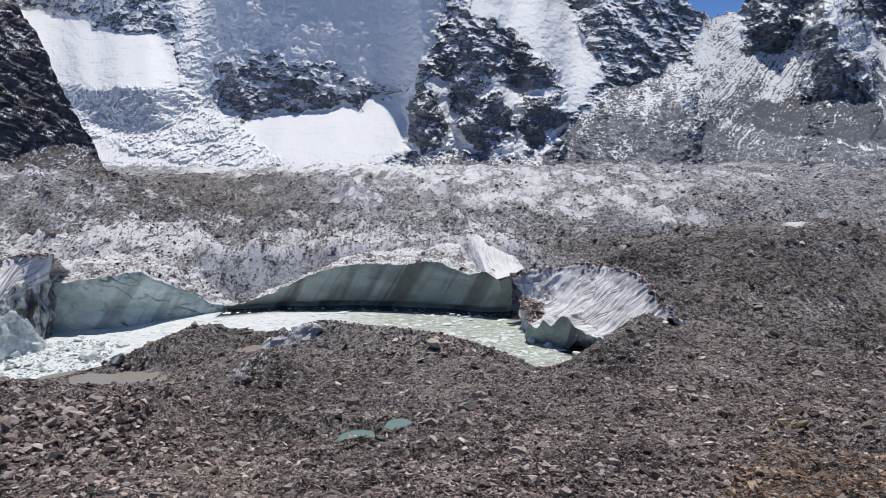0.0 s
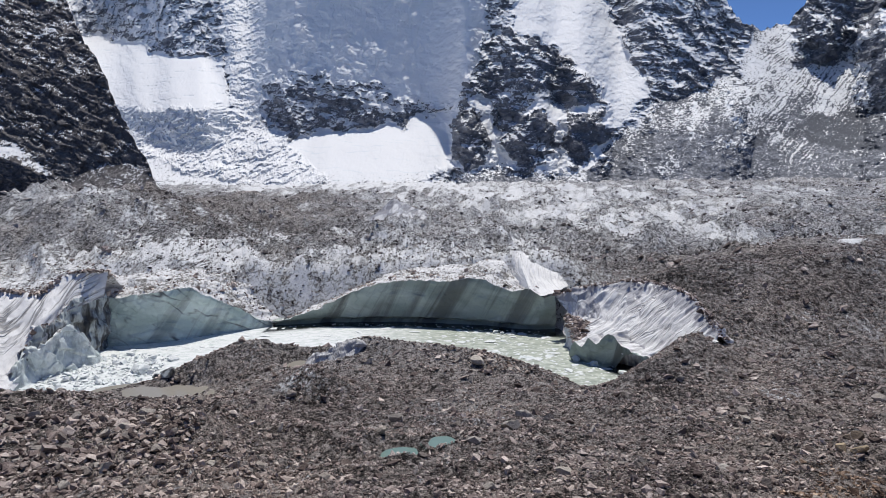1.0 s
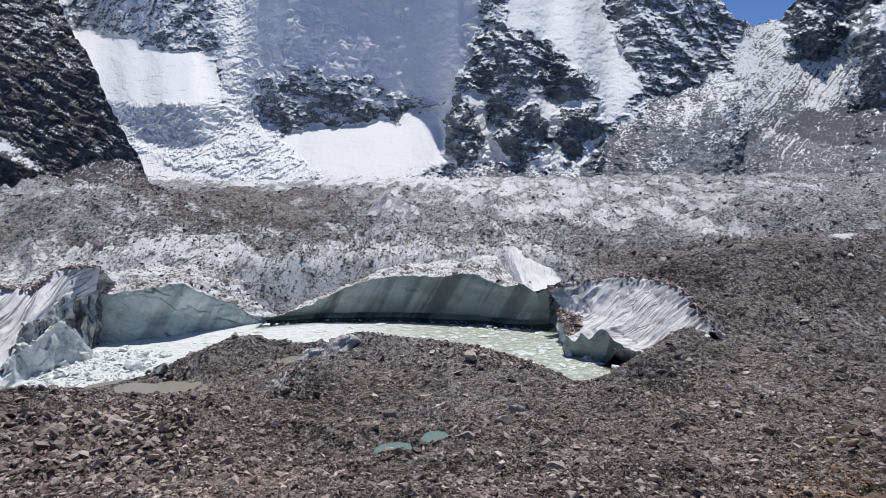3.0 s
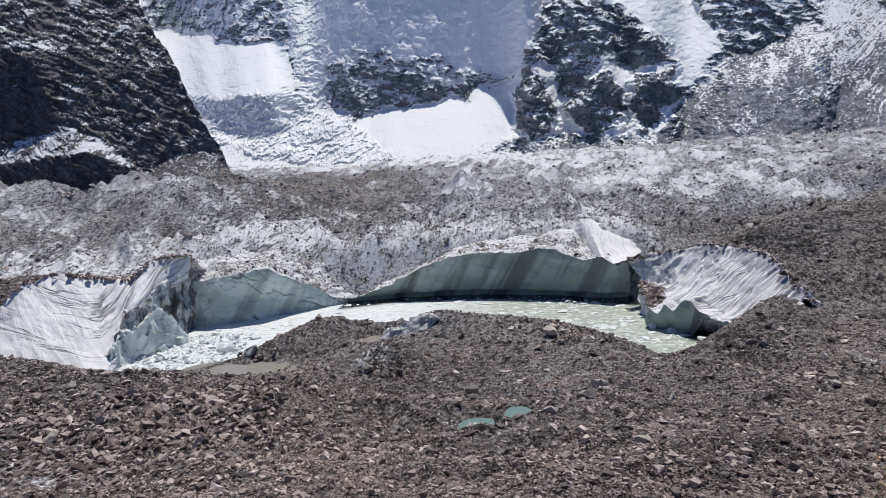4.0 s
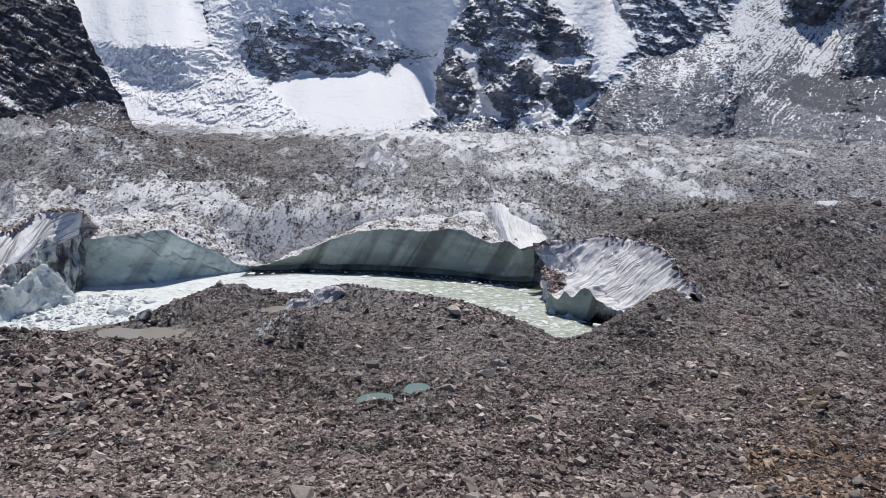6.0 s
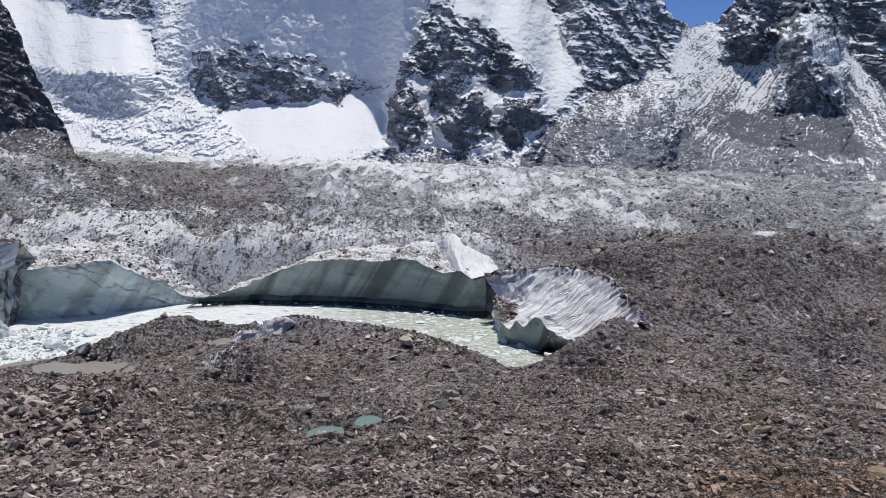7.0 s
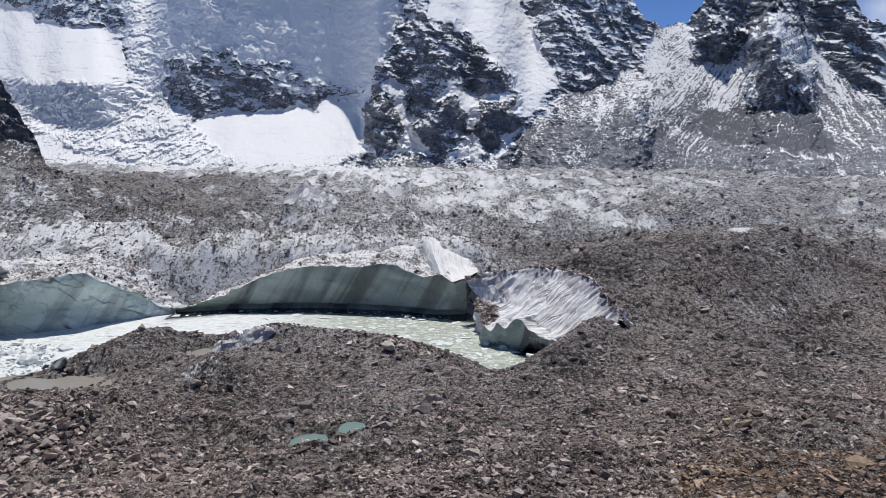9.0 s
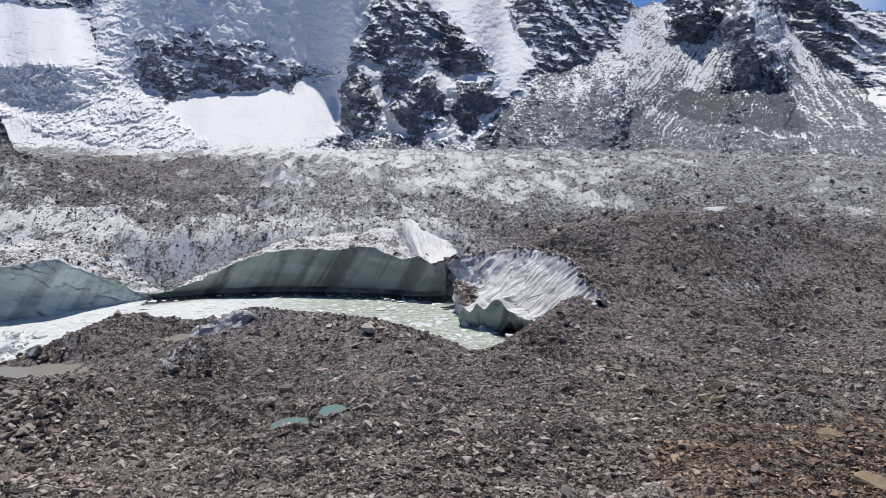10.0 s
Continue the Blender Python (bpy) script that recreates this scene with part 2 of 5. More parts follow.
def ice_material(name, face, streak, grain, top=True, veins=0.0, rough=0.4, tilt=None):
    """Glacier ice: layered colour on its steep faces, white weathered crust with grit on what lies flatter."""
    m, n, l, b = material(name)
    layers, soft = tex(n, l, grain, 7, 0.62, streak, tilt=tilt), tex(n, l, 0.22, 4, 0.55)
    v = calc(n, l, "ADD", calc(n, l, "MULTIPLY", layers, 0.6), calc(n, l, "MULTIPLY", soft, 0.4))
    col = ramp(n, l, v, face)
    if veins:
        dark = ramp(n, l, tex(n, l, grain * 0.6, 5, 0.7, streak, tilt=tilt), [(0.5, (1, 1, 1)), (0.56, (0.2, 0.2, 0.2)), (0.61, (1, 1, 1))])
        col = blend(n, l, veins, col, dark, "MULTIPLY")
    height = layers
    if top:
        g = n.new("ShaderNodeNewGeometry")
        parts = n.new("ShaderNodeSeparateXYZ")
        l.new(g.outputs["Normal"], parts.inputs[0])
        ragged = calc(n, l, "MULTIPLY_ADD", tex(n, l, 0.9, 6, 0.65), 0.5, -0.25)
        flat = calc(n, l, "DIVIDE", calc(n, l, "SUBTRACT", calc(n, l, "ADD", parts.outputs[2], ragged), 0.42), 0.12, clamp=True)
        grit = ramp(n, l, tex(n, l, 1.1, 9, 0.78), [(0.4, (0.86, 0.86, 0.86)), (0.54, (0.66, 0.655, 0.65)), (0.6, (0.16, 0.15, 0.14))])
        col = blend(n, l, flat, col, grit)
    l.new(col, b.inputs["Base Color"])
    b.inputs["Roughness"].default_value = rough
    bump(n, l, b, height, 0.3)
    return m


mat_ice_pale = ice_material("pale_blue_white_ice", [(0.36, (0.4, 0.47, 0.48)), (0.5, (0.66, 0.72, 0.72)), (0.64, (0.82, 0.85, 0.85))], (0.5, 0.5, 0.4), 0.7, top=False, veins=0.3)
mat_ice_dirty = ice_material("dirt_stained_ice", [(0.4, (0.03, 0.03, 0.03)), (0.47, (0.14, 0.145, 0.145)), (0.53, (0.45, 0.49, 0.49)), (0.7, (0.65, 0.7, 0.7))], (0.8, 0.8, 0.1), 0.9, top=False, rough=0.5)


def skin(n, l, across, upward, shear=0.0, detail=5.0, rough=0.6, wavy=0.6):
    """Noise drawn along a cliff's own length and height, in metres."""
    where = n.new("ShaderNodeCombineXYZ")
    run, up = attribute(n, "run"), attribute(n, "up")
    l.new(calc(n, l, "MULTIPLY_ADD", run, across, calc(n, l, "MULTIPLY", up, across * shear)), where.inputs[0])
    l.new(calc(n, l, "MULTIPLY", up, upward), where.inputs[1])
    noise_node = n.new("ShaderNodeTexNoise")
    noise_node.inputs["Scale"].default_value = 1.0
    noise_node.inputs["Detail"].default_value, noise_node.inputs["Roughness"].default_value = detail, rough
    noise_node.inputs["Distortion"].default_value = wavy
    l.new(where.outputs[0], noise_node.inputs["Vector"])
    return noise_node.outputs[0]


def worn_ice(name, light, dark, lines, cracks, rim_shade, depth, rough=0.65):
    """White weathered ice. lines and cracks: (across, upward, shear, weight); after these, how much grey shade is
    painted on its upper rim.
    """
    m, n, l, b = material(name)
    fine = skin(n, l, *lines[:3], 6, 0.65)
    col = blend(n, l, ramp(n, l, fine, [(0.34, (0, 0, 0)), (0.52, (1, 1, 1))]), blend(n, l, lines[3], light, dark), light)
    band = skin(n, l, *cracks[:3], 4, 0.55)
    patch = ramp(n, l, skin(n, l, 0.09, 0.12, 0.0, 3), [(0.42, (0, 0, 0)), (0.58, (1, 1, 1))])
    thin = ramp(n, l, band, [(0.47, (0, 0, 0)), (0.515, (1, 1, 1)), (0.56, (0, 0, 0))])
    col = blend(n, l, calc(n, l, "MULTIPLY", calc(n, l, "MULTIPLY", thin, patch), cracks[3]), col, dark)
    grit = ramp(n, l, tex(n, l, 1.6, 9, 0.8), [(0.56, (0, 0, 0)), (0.64, (1, 1, 1))])
    col = blend(n, l, calc(n, l, "MULTIPLY", grit, 0.5), col, (0.2, 0.19, 0.18))
    # Grey patches near the top paint the shade that the rim casts.
    if rim_shade:
        shade_mask = calc(n, l, "ADD", calc(n, l, "MULTIPLY", attribute(n, "high"), 0.5), skin(n, l, 0.3, 0.22, 0.0, 4, 0.6))
        col = blend(n, l, ramp(n, l, shade_mask, [(0.9, (0, 0, 0)), (0.92, (rim_shade, rim_shade, rim_shade))]), col, (0.36, 0.36, 0.4))
    l.new(col, b.inputs["Base Color"])
    b.inputs["Roughness"].default_value = rough
    bump(n, l, b, calc(n, l, "ADD", calc(n, l, "MULTIPLY", fine, 0.6), calc(n, l, "MULTIPLY", calc(n, l, "MULTIPLY", thin, patch), -0.5)), depth)
    return m


def deep_ice(name, pale, clear, dark, cracks, stain):
    """Clear old ice: soft broad tones, thin dark cracks and dirt washed down from the rim."""
    m, n, l, b = material(name)
    broad = skin(n, l, 0.1, 0.22, 0.5, 4, 0.5)
    col = ramp(n, l, broad, [(0.36, clear), (0.6, pale)])
    band = skin(n, l, *cracks[:3], 2, 0.5, 0.1)
    thin = ramp(n, l, band, [(0.475, (0, 0, 0)), (0.51, (1, 1, 1)), (0.545, (0, 0, 0))])
    keep = ramp(n, l, skin(n, l, 0.12, 0.2, 0.0, 3), [(0.45, (0, 0, 0)), (0.58, (1, 1, 1))])
    col = blend(n, l, calc(n, l, "MULTIPLY", calc(n, l, "MULTIPLY", thin, keep), cracks[3]), col, dark)
    washed = calc(n, l, "MULTIPLY", ramp(n, l, skin(n, l, 0.17, 0.02, -0.55, 6, 0.6), [(0.5, (0, 0, 0)), (0.62, (1, 1, 1))]), stain)
    col = blend(n, l, washed, col, dark)
    rim = calc(n, l, "ADD", attribute(n, "high"), calc(n, l, "MULTIPLY", skin(n, l, 0.6, 0.2, 0.0, 5), 0.3))
    col = blend(n, l, ramp(n, l, rim, [(1.06, (0, 0, 0)), (1.12, (0.8, 0.8, 0.8))]), col, (0.34, 0.33, 0.32))
    l.new(col, b.inputs["Base Color"])
    b.inputs["Roughness"].default_value = 0.35
    bump(n, l, b, calc(n, l, "ADD", skin(n, l, 0.35, 0.5, 0.4, 5, 0.6), calc(n, l, "MULTIPLY", thin, -0.2 * cracks[3])), 0.5)
    return m


mat_bank = worn_ice("streaked_white_ice", (0.8, 0.8, 0.81), (0.4, 0.39, 0.41), (1.7, 0.14, -0.4, 0.85), (0.5, 0.08, -0.4, 0.65), 0.85, 0.5)
mat_slope = worn_ice("banded_white_ice", (0.8, 0.8, 0.81), (0.2, 0.195, 0.2), (0.5, 0.12, 0.5, 0.15), (0.07, 0.42, -0.5, 0.9), 0.0, 0.35)
mat_wedge = worn_ice("dirty_grey_ice", (0.6, 0.6, 0.61), (0.16, 0.15, 0.15), (1.7, 0.3, 0.5, 0.7), (0.5, 0.2, 0.4, 0.8), 0.5, 0.5)
mat_slab = worn_ice("clean_white_ice", (0.84, 0.84, 0.84), (0.5, 0.5, 0.51), (2.2, 0.12, 0.0, 0.7), (0.6, 0.1, 0.0, 0.3), 0.0, 0.3)
mat_blue = deep_ice("turquoise_glacier_ice", (0.7, 0.81, 0.78), (0.45, 0.57, 0.54), (0.1, 0.115, 0.12), (0.16, 0.16, 1.2, 1.0), 0.45)
mat_green = deep_ice("grey_green_glacier_ice", (0.47, 0.55, 0.51), (0.31, 0.38, 0.35), (0.09, 0.095, 0.09), (0.12, 0.3, 0.3, 0.15), 0.75)


def water_material(name, color, rough):
    m, n, l, b = material(name)
    ripple = tex(n, l, 2.5, 3, 0.5)
    l.new(blend(n, l, ripple, tuple(0.85 * c for c in color), color), b.inputs["Base Color"])
    b.inputs["Roughness"].default_value, b.inputs["IOR"].default_value = rough, 1.33
    bump(n, l, b, ripple, 0.01)
    return m


mat_turquoise = water_material("turquoise_meltwater", (0.19, 0.28, 0.255), 0.15)
mat_silty = water_material("silty_meltwater", (0.33, 0.31, 0.27), 0.12)
m, n, l, b = material("slushy_pond_water")
floes = tex(n, l, 0.55, 6, 0.65, (1, 1.5, 1))
pans = tex(n, l, 0.8, kind="ShaderNodeTexVoronoi")
white = ramp(n, l, floes, [(0.35, (0.55, 0.61, 0.59)), (0.55, (0.78, 0.8, 0.8))])
green = ramp(n, l, floes, [(0.36, (0.27, 0.31, 0.26)), (0.52, (0.39, 0.43, 0.37)), (0.6, (0.58, 0.61, 0.55))])
cover = blend(n, l, attribute(n, "green"), white, green)
keep = calc(n, l, "MULTIPLY", attribute(n, "slush"), 1.0)
l.new(blend(n, l, keep, (0.018, 0.024, 0.026), cover), b.inputs["Base Color"])
l.new(calc(n, l, "MULTIPLY_ADD", keep, 0.45, 0.08), b.inputs["Roughness"])
bump(n, l, b, calc(n, l, "ADD", floes, calc(n, l, "MULTIPLY", pans, 0.5)), 0.06)
mat_pond = m

# ---- ground ----
POND = [(-67, 87.5), (-70, 96), (-70, 106), (-72, 116), (-65.7, 117.4), (-59.2, 120.6), (-52.3, 126.6), (-43.6, 133.2), (-33, 136.8), (-17, 137.5), (-3, 135),
        (5, 131.5), (10, 130), (12, 131), (12, 121), (13, 112.5), (17, 110), (23.5, 107), (20, 100.5), (16.5, 95), (14, 94), (12, 98.5), (4, 105), (-15, 110),
        (-35, 111), (-46, 107), (-50, 97), (-52, 89), (-60, 87)]
PROFILE_Y = [-4600, -400, -60, -8, 0, 1.5, 6, 12, 20, 26, 34, 46, 58, 70, 85, 100, 118, 140, 200, 320, 520, 1000, 4600]
PROFILE_Z = [18, 18, 26, 28.2, 28.4, 28.1, 25.6, 21.8, 17.3, 14.6, 12.2, 9.8, 7.6, 5.6, 4.0, 4.3, 6.5, 9.6, 11.2, 12.6, 14.5, 16.0, 16.0]
# middle x, middle y, radii, height
HILLS = [(29, 95, 5, 4, 1.6), (-44, 78, 17, 9, -3.2), (-70, 84, 8, 6, -2.2), (-16.5, 98.5, 3.4, 3, 1.9), (-25, 100, 4, 4, -1.5), (15, 87, 6, 5, -1.0), (-80, 66, 22, 9, 4.0), (-15, 99, 8, 5, 3.6), (-2, 95, 9, 5, 1.2), (12, 91, 7, 7, -2.2), (-34, 99, 8, 4.5, 2.2)]
HILLS += [(-27.5, 97, 2.4, 5, -2.6), (66, 127, 27, 20, 8.9), (37, 116, 13, 13, 5.0), (78, 128, 9, 9, 2.5), (58, 118, 8, 7, 1.5), (25, 45, 20, 14, 1.6), (-100, 112, 25, 12, 5), (-66, 136, 14, 12, 5), (4, 150, 10, 8, 3), (-21.5, 76, 6, 5, 3.4), (40, 78, 18, 7, 1.5), (14, 66, 9, 4, 1.2)]
# sharp hummocks of ice: middle, radius, height
CONES = [(-62, 156, 9, 4.5), (-54, 150, 7, 3.0), (-69, 151, 9, 3.5), (-50, 168, 10, 2.5), (-43, 192, 10, 3), (-28, 188, 12, 2.5), (-32, 256, 24, 3.5), (-26, 212, 10, 3.2), (-62, 232, 12, 1.5), (28, 205, 14, 3.5), (62, 262, 16, 4.5), (96, 300, 18, 5), (-92, 182, 14, 2), (8, 320, 22, 5), (130, 330, 24, 6), (44, 390, 26, 6)]
# middle x, middle y, radii, level
ICE_SPOTS = [[(13, 127), (26, 126), (34, 117), (35, 104), (33, 98), (26, 104), (18, 112)], [(-98, 103), (-64, 119), (-66, 86), (-78, 84), (-97, 86)]]
POOLS = [(-6.4, 48.6, 1.7, 1.8, 9.3), (-3.3, 50.3, 1.1, 1.2, 9.7), (-44.0, 88.0, 6.5, 3.0, 1.0), (-28.0, 98.3, 3.0, 2.6, 2.0)]


def ground_z(x, y):
    z = np.interp(y, PROFILE_Y, PROFILE_Z)
    for cx, cy, rx, ry, h in HILLS:
        z = z + h * np.exp(-((x - cx) / rx) ** 2 - ((y - cy) / ry) ** 2)
    far = step(120, 220, y)
    near = step(4, 20, np.hypot(x, y))
    z = z + near * (1 - far) * (0.9 * fbm(x / 18, y / 15, 3, 3) + 1.1 * (ridged(x / 21, y / 15, 3, 15, 0.42) - 0.62) + 0.16 * fbm(x / 2.4, y / 2.4, 3, 9))
    z = z + np.interp(x, [-70, -60, -50, -44, -34, -25, -20, -17, -13], [5.8, 5.6, 5.4, 5.0, 3.8, 3.4, 2.5, 1.2, 0.0]) * np.exp(-((y - 49) / np.where(y > 49, 8, 11)) ** 2)
    z = z + step(20, 32, y) * (1 - step(48, 68, y)) * (0.8 * (ridged(x / 24 + 0.02 * y, y / 13 + 0.02 * x, 3, 18, 0.4) - 0.62) + 0.2 * fbm(x / 5, y / 5, 2, 19))
    mid, deep = far * (1 - step(330, 470, y)), step(330, 470, y) * (1 - step(1000, 1150, y))
    z = z + mid * (5.0 * (ridged(x / 38, y / 46, 4, 21) - 0.62) + 1.7 * fbm(x / 11, y / 17, 3, 5) + 0.9 * (ridged(x / 5, y / 12, 3, 6, 0.6) - 0.6))
    z = z + deep * (6.5 * (ridged(x / 80, y / 95, 4, 22) - 0.62) + 4.0 * fbm(x / 28, y / 34, 3, 7))
    z = z + step(560, 780, y) * (1 - step(1000, 1150, y)) * (4.0 * fbm(x / 95, y / 150, 5, 8) + 2.0 * (ridged(x / 60, y / 120, 3, 16) - 0.6))
    z = z + step(128, 142, y) * (1 - step(178, 220, y)) * (2.6 * (ridged(x / 15 + y / 40, y / 16, 4, 47, 0.55) - 0.65))
    for cx, cy, r, h in CONES:
        z = z + h * np.maximum(0, 1 - np.hypot(x - cx, (y - cy) * 1.2) / r + 0.25 * fbm(x / 6, y / 6, 3, 35)) ** 1.3
    # scree and moraine banked up against the foot of the spur
    a = x / np.maximum(y, 1)
    bank = np.interp(a, [-1.1, -1.0, -0.88, -0.75, -0.68, -0.61, -0.5, -0.43, -0.38, -0.3], [19, 18.6, 14, 10.8, 14.2, 13.6, 11, 6.5, 3, 0])
    z = z + bank * step(132, 206, y + 10 * fbm(x / 22, y / 22, 4, 36)) * (1 - step(226, 330, y)) * (1 + 0.12 * fbm(x / 9, y / 9, 4, 37))
    d = -inside(x, y, POND)
    wall = step(-4, 4, y - np.interp(x, [-74, -70, -64, -45, -10, 10, 25], [80, 84, 104, 119, 121, 108, 103]))
    shore = np.where(d > 0, 0.05 + (0.5 + 0.25 * step(14, 22, x)) * d, 0.5 * d) * (1 - wall) + wall * (-2.5 + 1.5 * np.maximum(d - 1.0, 0))
    shore = np.maximum(shore, -2.5)
    gap = np.clip(0.5 + (shore - z) / 3.0, 0, 1)
    z = shore * (1 - gap) + z * gap - 1.5 * 0.5 * gap * (1 - gap)
    for poly in ICE_SPOTS:
        z = z - 4.0 * step(0.0, 3, inside(x, y, poly))
    for cx, cy, rx, ry, level in POOLS:
        q = np.hypot((x - cx) / rx, (y - cy) / ry) + 0.5 * fbm(x / 2.5, y / 2.5, 2, 51)
        w = step(2.2, 1.0, q)
        z = z * (1 - w) + w * (level + np.clip(q - 1, -0.6, 1) * 0.7)
    return z


# lingering snow: middle, radius, cover
SPOTS = [(47, 96, 6, 0.16), (60, 104, 5, 0.2), (73, 118, 7, 0.22), (34, 74, 7, 0.14), (46, 70, 6, 0.13), (20, 50, 4, 0.12), (-4, 70, 5, 0.16), (-13, 40, 4, 0.18), (-15, 96, 10, 0.1), (-32, 97, 8, 0.1), (-8, 64, 8, 0.1), (2, 62, 9, 0.08), (-21, 72.5, 5, 0.34), (-18.5, 83, 3, 0.2), (68, 130, 3.2, 0.9), (118, 163, 12, 0.45), (53, 108, 4, 0.25), (-27, 31, 6, 0.3), (-34, 34, 6, 0.28), (66, 117, 5, 0.22), (-6.5, 53, 2, 0.2), (28, 91, 2.5, 0.22)]


def bare_ice(x, y):
    """How white the glacier is."""
    a = x / np.maximum(y, 1)
    far, deep = step(135, 175, y), step(300, 500, y)
    patch = (1 - deep) * fbm(x / 14, y / 40, 5, 41, 0.65) + deep * fbm(x / 34, y / 120, 5, 42, 0.65)
    v = 0.1 + 0.02 * patch + 0.16 * step(0.25, 0.5, fbm(x / 9, y / 9, 4, 43)) * step(30, 45, y)
    v = v + (0.4 * (1 - step(140, 165, y)) + 0.14) * step(114, 126, y) * (1 - step(185, 250, y + 40 * patch)) * (1 - step(12, 36, x)) * step(-260, -200, x)
    v = v + far * (0.2 + 0.36 * patch + 0.32 * fbm(x / 75, (y + 0.35 * x) / 24, 5, 48, 0.65) * (1 - deep) + 0.1 * step(-0.25, -0.1, a)) + deep * 0.4 * fbm(x / 7, y / 70, 4, 49, 0.7)
    for cx, cy, r, h in CONES:
        v = v + 0.06 * step(r, 0.5 * r, np.hypot(x - cx - 0.3 * r, y - cy + 0.3 * r))
    v = v + 0.12 * step(210, 320, y) * step(-0.16, 0.0, a) * (1 - step(0.45, 0.62, a))
    v = v - 0.2 * step(190, 260, y) * step(-0.55, -0.42, a) * (1 - step(-0.22, -0.1, a)) * (1 - step(520, 700, y)) + 0.1 * far * (1 - step(-0.6, -0.45, a))
    v = v + 0.42 * step(430, 760, y) * step(-0.46, -0.32, a) * (1 - step(-0.05, 0.15, a)) + 0.14 * step(450, 700, y) * step(-0.1, 0.1, a) * (1 - step(0.3, 0.4, a))
    v = v - 0.2 * step(0.3, 0.46, a) * step(140, 180, y) - 0.22 * np.exp(-((x + 32) / 34) ** 2 - ((y - 240) / 45) ** 2)
    v = v - 0.38 * step(560, 820, y) * step(-0.12, 0.02, a) + deep * 0.35 * fbm(x / 10, y / 100, 3, 50, 0.7)
    v = v - 0.18 * step(-0.4, -0.5, a) * step(130, 170, y) * step(330, 240, y)
    for cx, cy, r, c in SPOTS:
        v = v + c * np.exp(-((x - cx) / r) ** 2 - ((y - cy) / (0.7 * r)) ** 2)
    return v


turn_front = np.radians(np.arange(-50, 42, 0.125))
turn_back = np.radians(np.linspace(42, 310, 44))
bearing = np.r_[turn_front, turn_back]
reach = [0.0]
while reach[-1] < 1300:
    reach.append(reach[-1] * 1.0138 + 0.05)
reach = np.r_[reach, 1800, 2600, 3600, 4600]
A, R = np.meshgrid(bearing, reach)
GX, GY = R * np.sin(A), R * np.cos(A)
GZ = ground_z(GX, GY)
me = mesh_from("ground", np.stack([GX, GY, GZ], -1).reshape(-1, 3), grid_faces(*GX.shape))
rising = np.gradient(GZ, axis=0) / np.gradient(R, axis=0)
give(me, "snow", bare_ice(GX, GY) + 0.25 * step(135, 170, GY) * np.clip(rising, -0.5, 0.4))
brown = step(-0.62, -0.5, GX / np.maximum(GY, 1)) * step(-0.14, -0.3, GX / np.maximum(GY, 1) + 0.1 * fbm(GX / 40, GY / 60, 3, 46)) * step(150, 190, GY) * step(620, 380, GY)
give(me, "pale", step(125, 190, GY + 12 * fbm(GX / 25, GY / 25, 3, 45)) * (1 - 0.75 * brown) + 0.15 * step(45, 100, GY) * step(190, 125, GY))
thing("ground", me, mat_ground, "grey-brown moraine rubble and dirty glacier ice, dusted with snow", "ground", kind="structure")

nx, ny = np.meshgrid(np.arange(-80, 31, 0.5), np.arange(80, 144, 0.5))
shelf = inside(nx, ny, POND)
q = grid_faces(*nx.shape)
q = q[(shelf.ravel()[q] > -3.5).all(axis=1)]
used = np.unique(q)
me = mesh_from("water", np.stack([nx, ny, 0 * nx], -1).reshape(-1, 3)[used], np.searchsorted(used, q))
arch_side = np.interp(nx, [-46, -33, -17, -3, 5, 10, 14], [131, 136.6, 137.3, 134.8, 131.5, 130, 128]) - ny
# Dark strip below the arch: open water plus the notch's shade, painted in.
slush = step(1.5, 5.5, arch_side + 1.2 * fbm(nx / 3, ny / 3, 3, 55))
slush = np.where((nx < -44), 1.0, slush) * (1 - step(5.5, 3.5, np.hypot(nx - 22.8, (ny - 103.6) * 1.25)))
give(me, "slush", slush.ravel()[used])
give(me, "green", step(-30, -5, nx).ravel()[used])
thing("water", me, mat_pond, "milky green meltwater pond covered with white slush ice", "pond", kind="structure")
for cx, cy, rx, ry, level in POOLS:
    a = np.linspace(0, 2 * np.pi, 40, endpoint=False)
    ring = np.stack([cx + rx * 1.7 * np.cos(a), cy + ry * 1.7 * np.sin(a), 0 * a + level], -1)
    fan = np.stack([np.zeros(40, int), np.arange(40) + 1, np.roll(np.arange(40) + 1, -1)], -1)
    thing("pool", mesh_from("pool", np.concatenate([[[cx, cy, level]], ring]), fan), mat_turquoise if cx > -20 else mat_silty,
          "small turquoise meltwater pool among the stones" if cx > -20 else "silty grey-brown meltwater pool among the stones", "pool", "meltwater pools")


# ---- ice cliffs ----
mat_crust = ice_material("gritty_ice_crust", [(0.4, (0.1, 0.095, 0.09)), (0.46, (0.36, 0.355, 0.35)), (0.5, (0.72, 0.72, 0.73)), (0.7, (0.82, 0.82, 0.83))], (1, 0.5, 1), 2.2, top=False, rough=0.8)


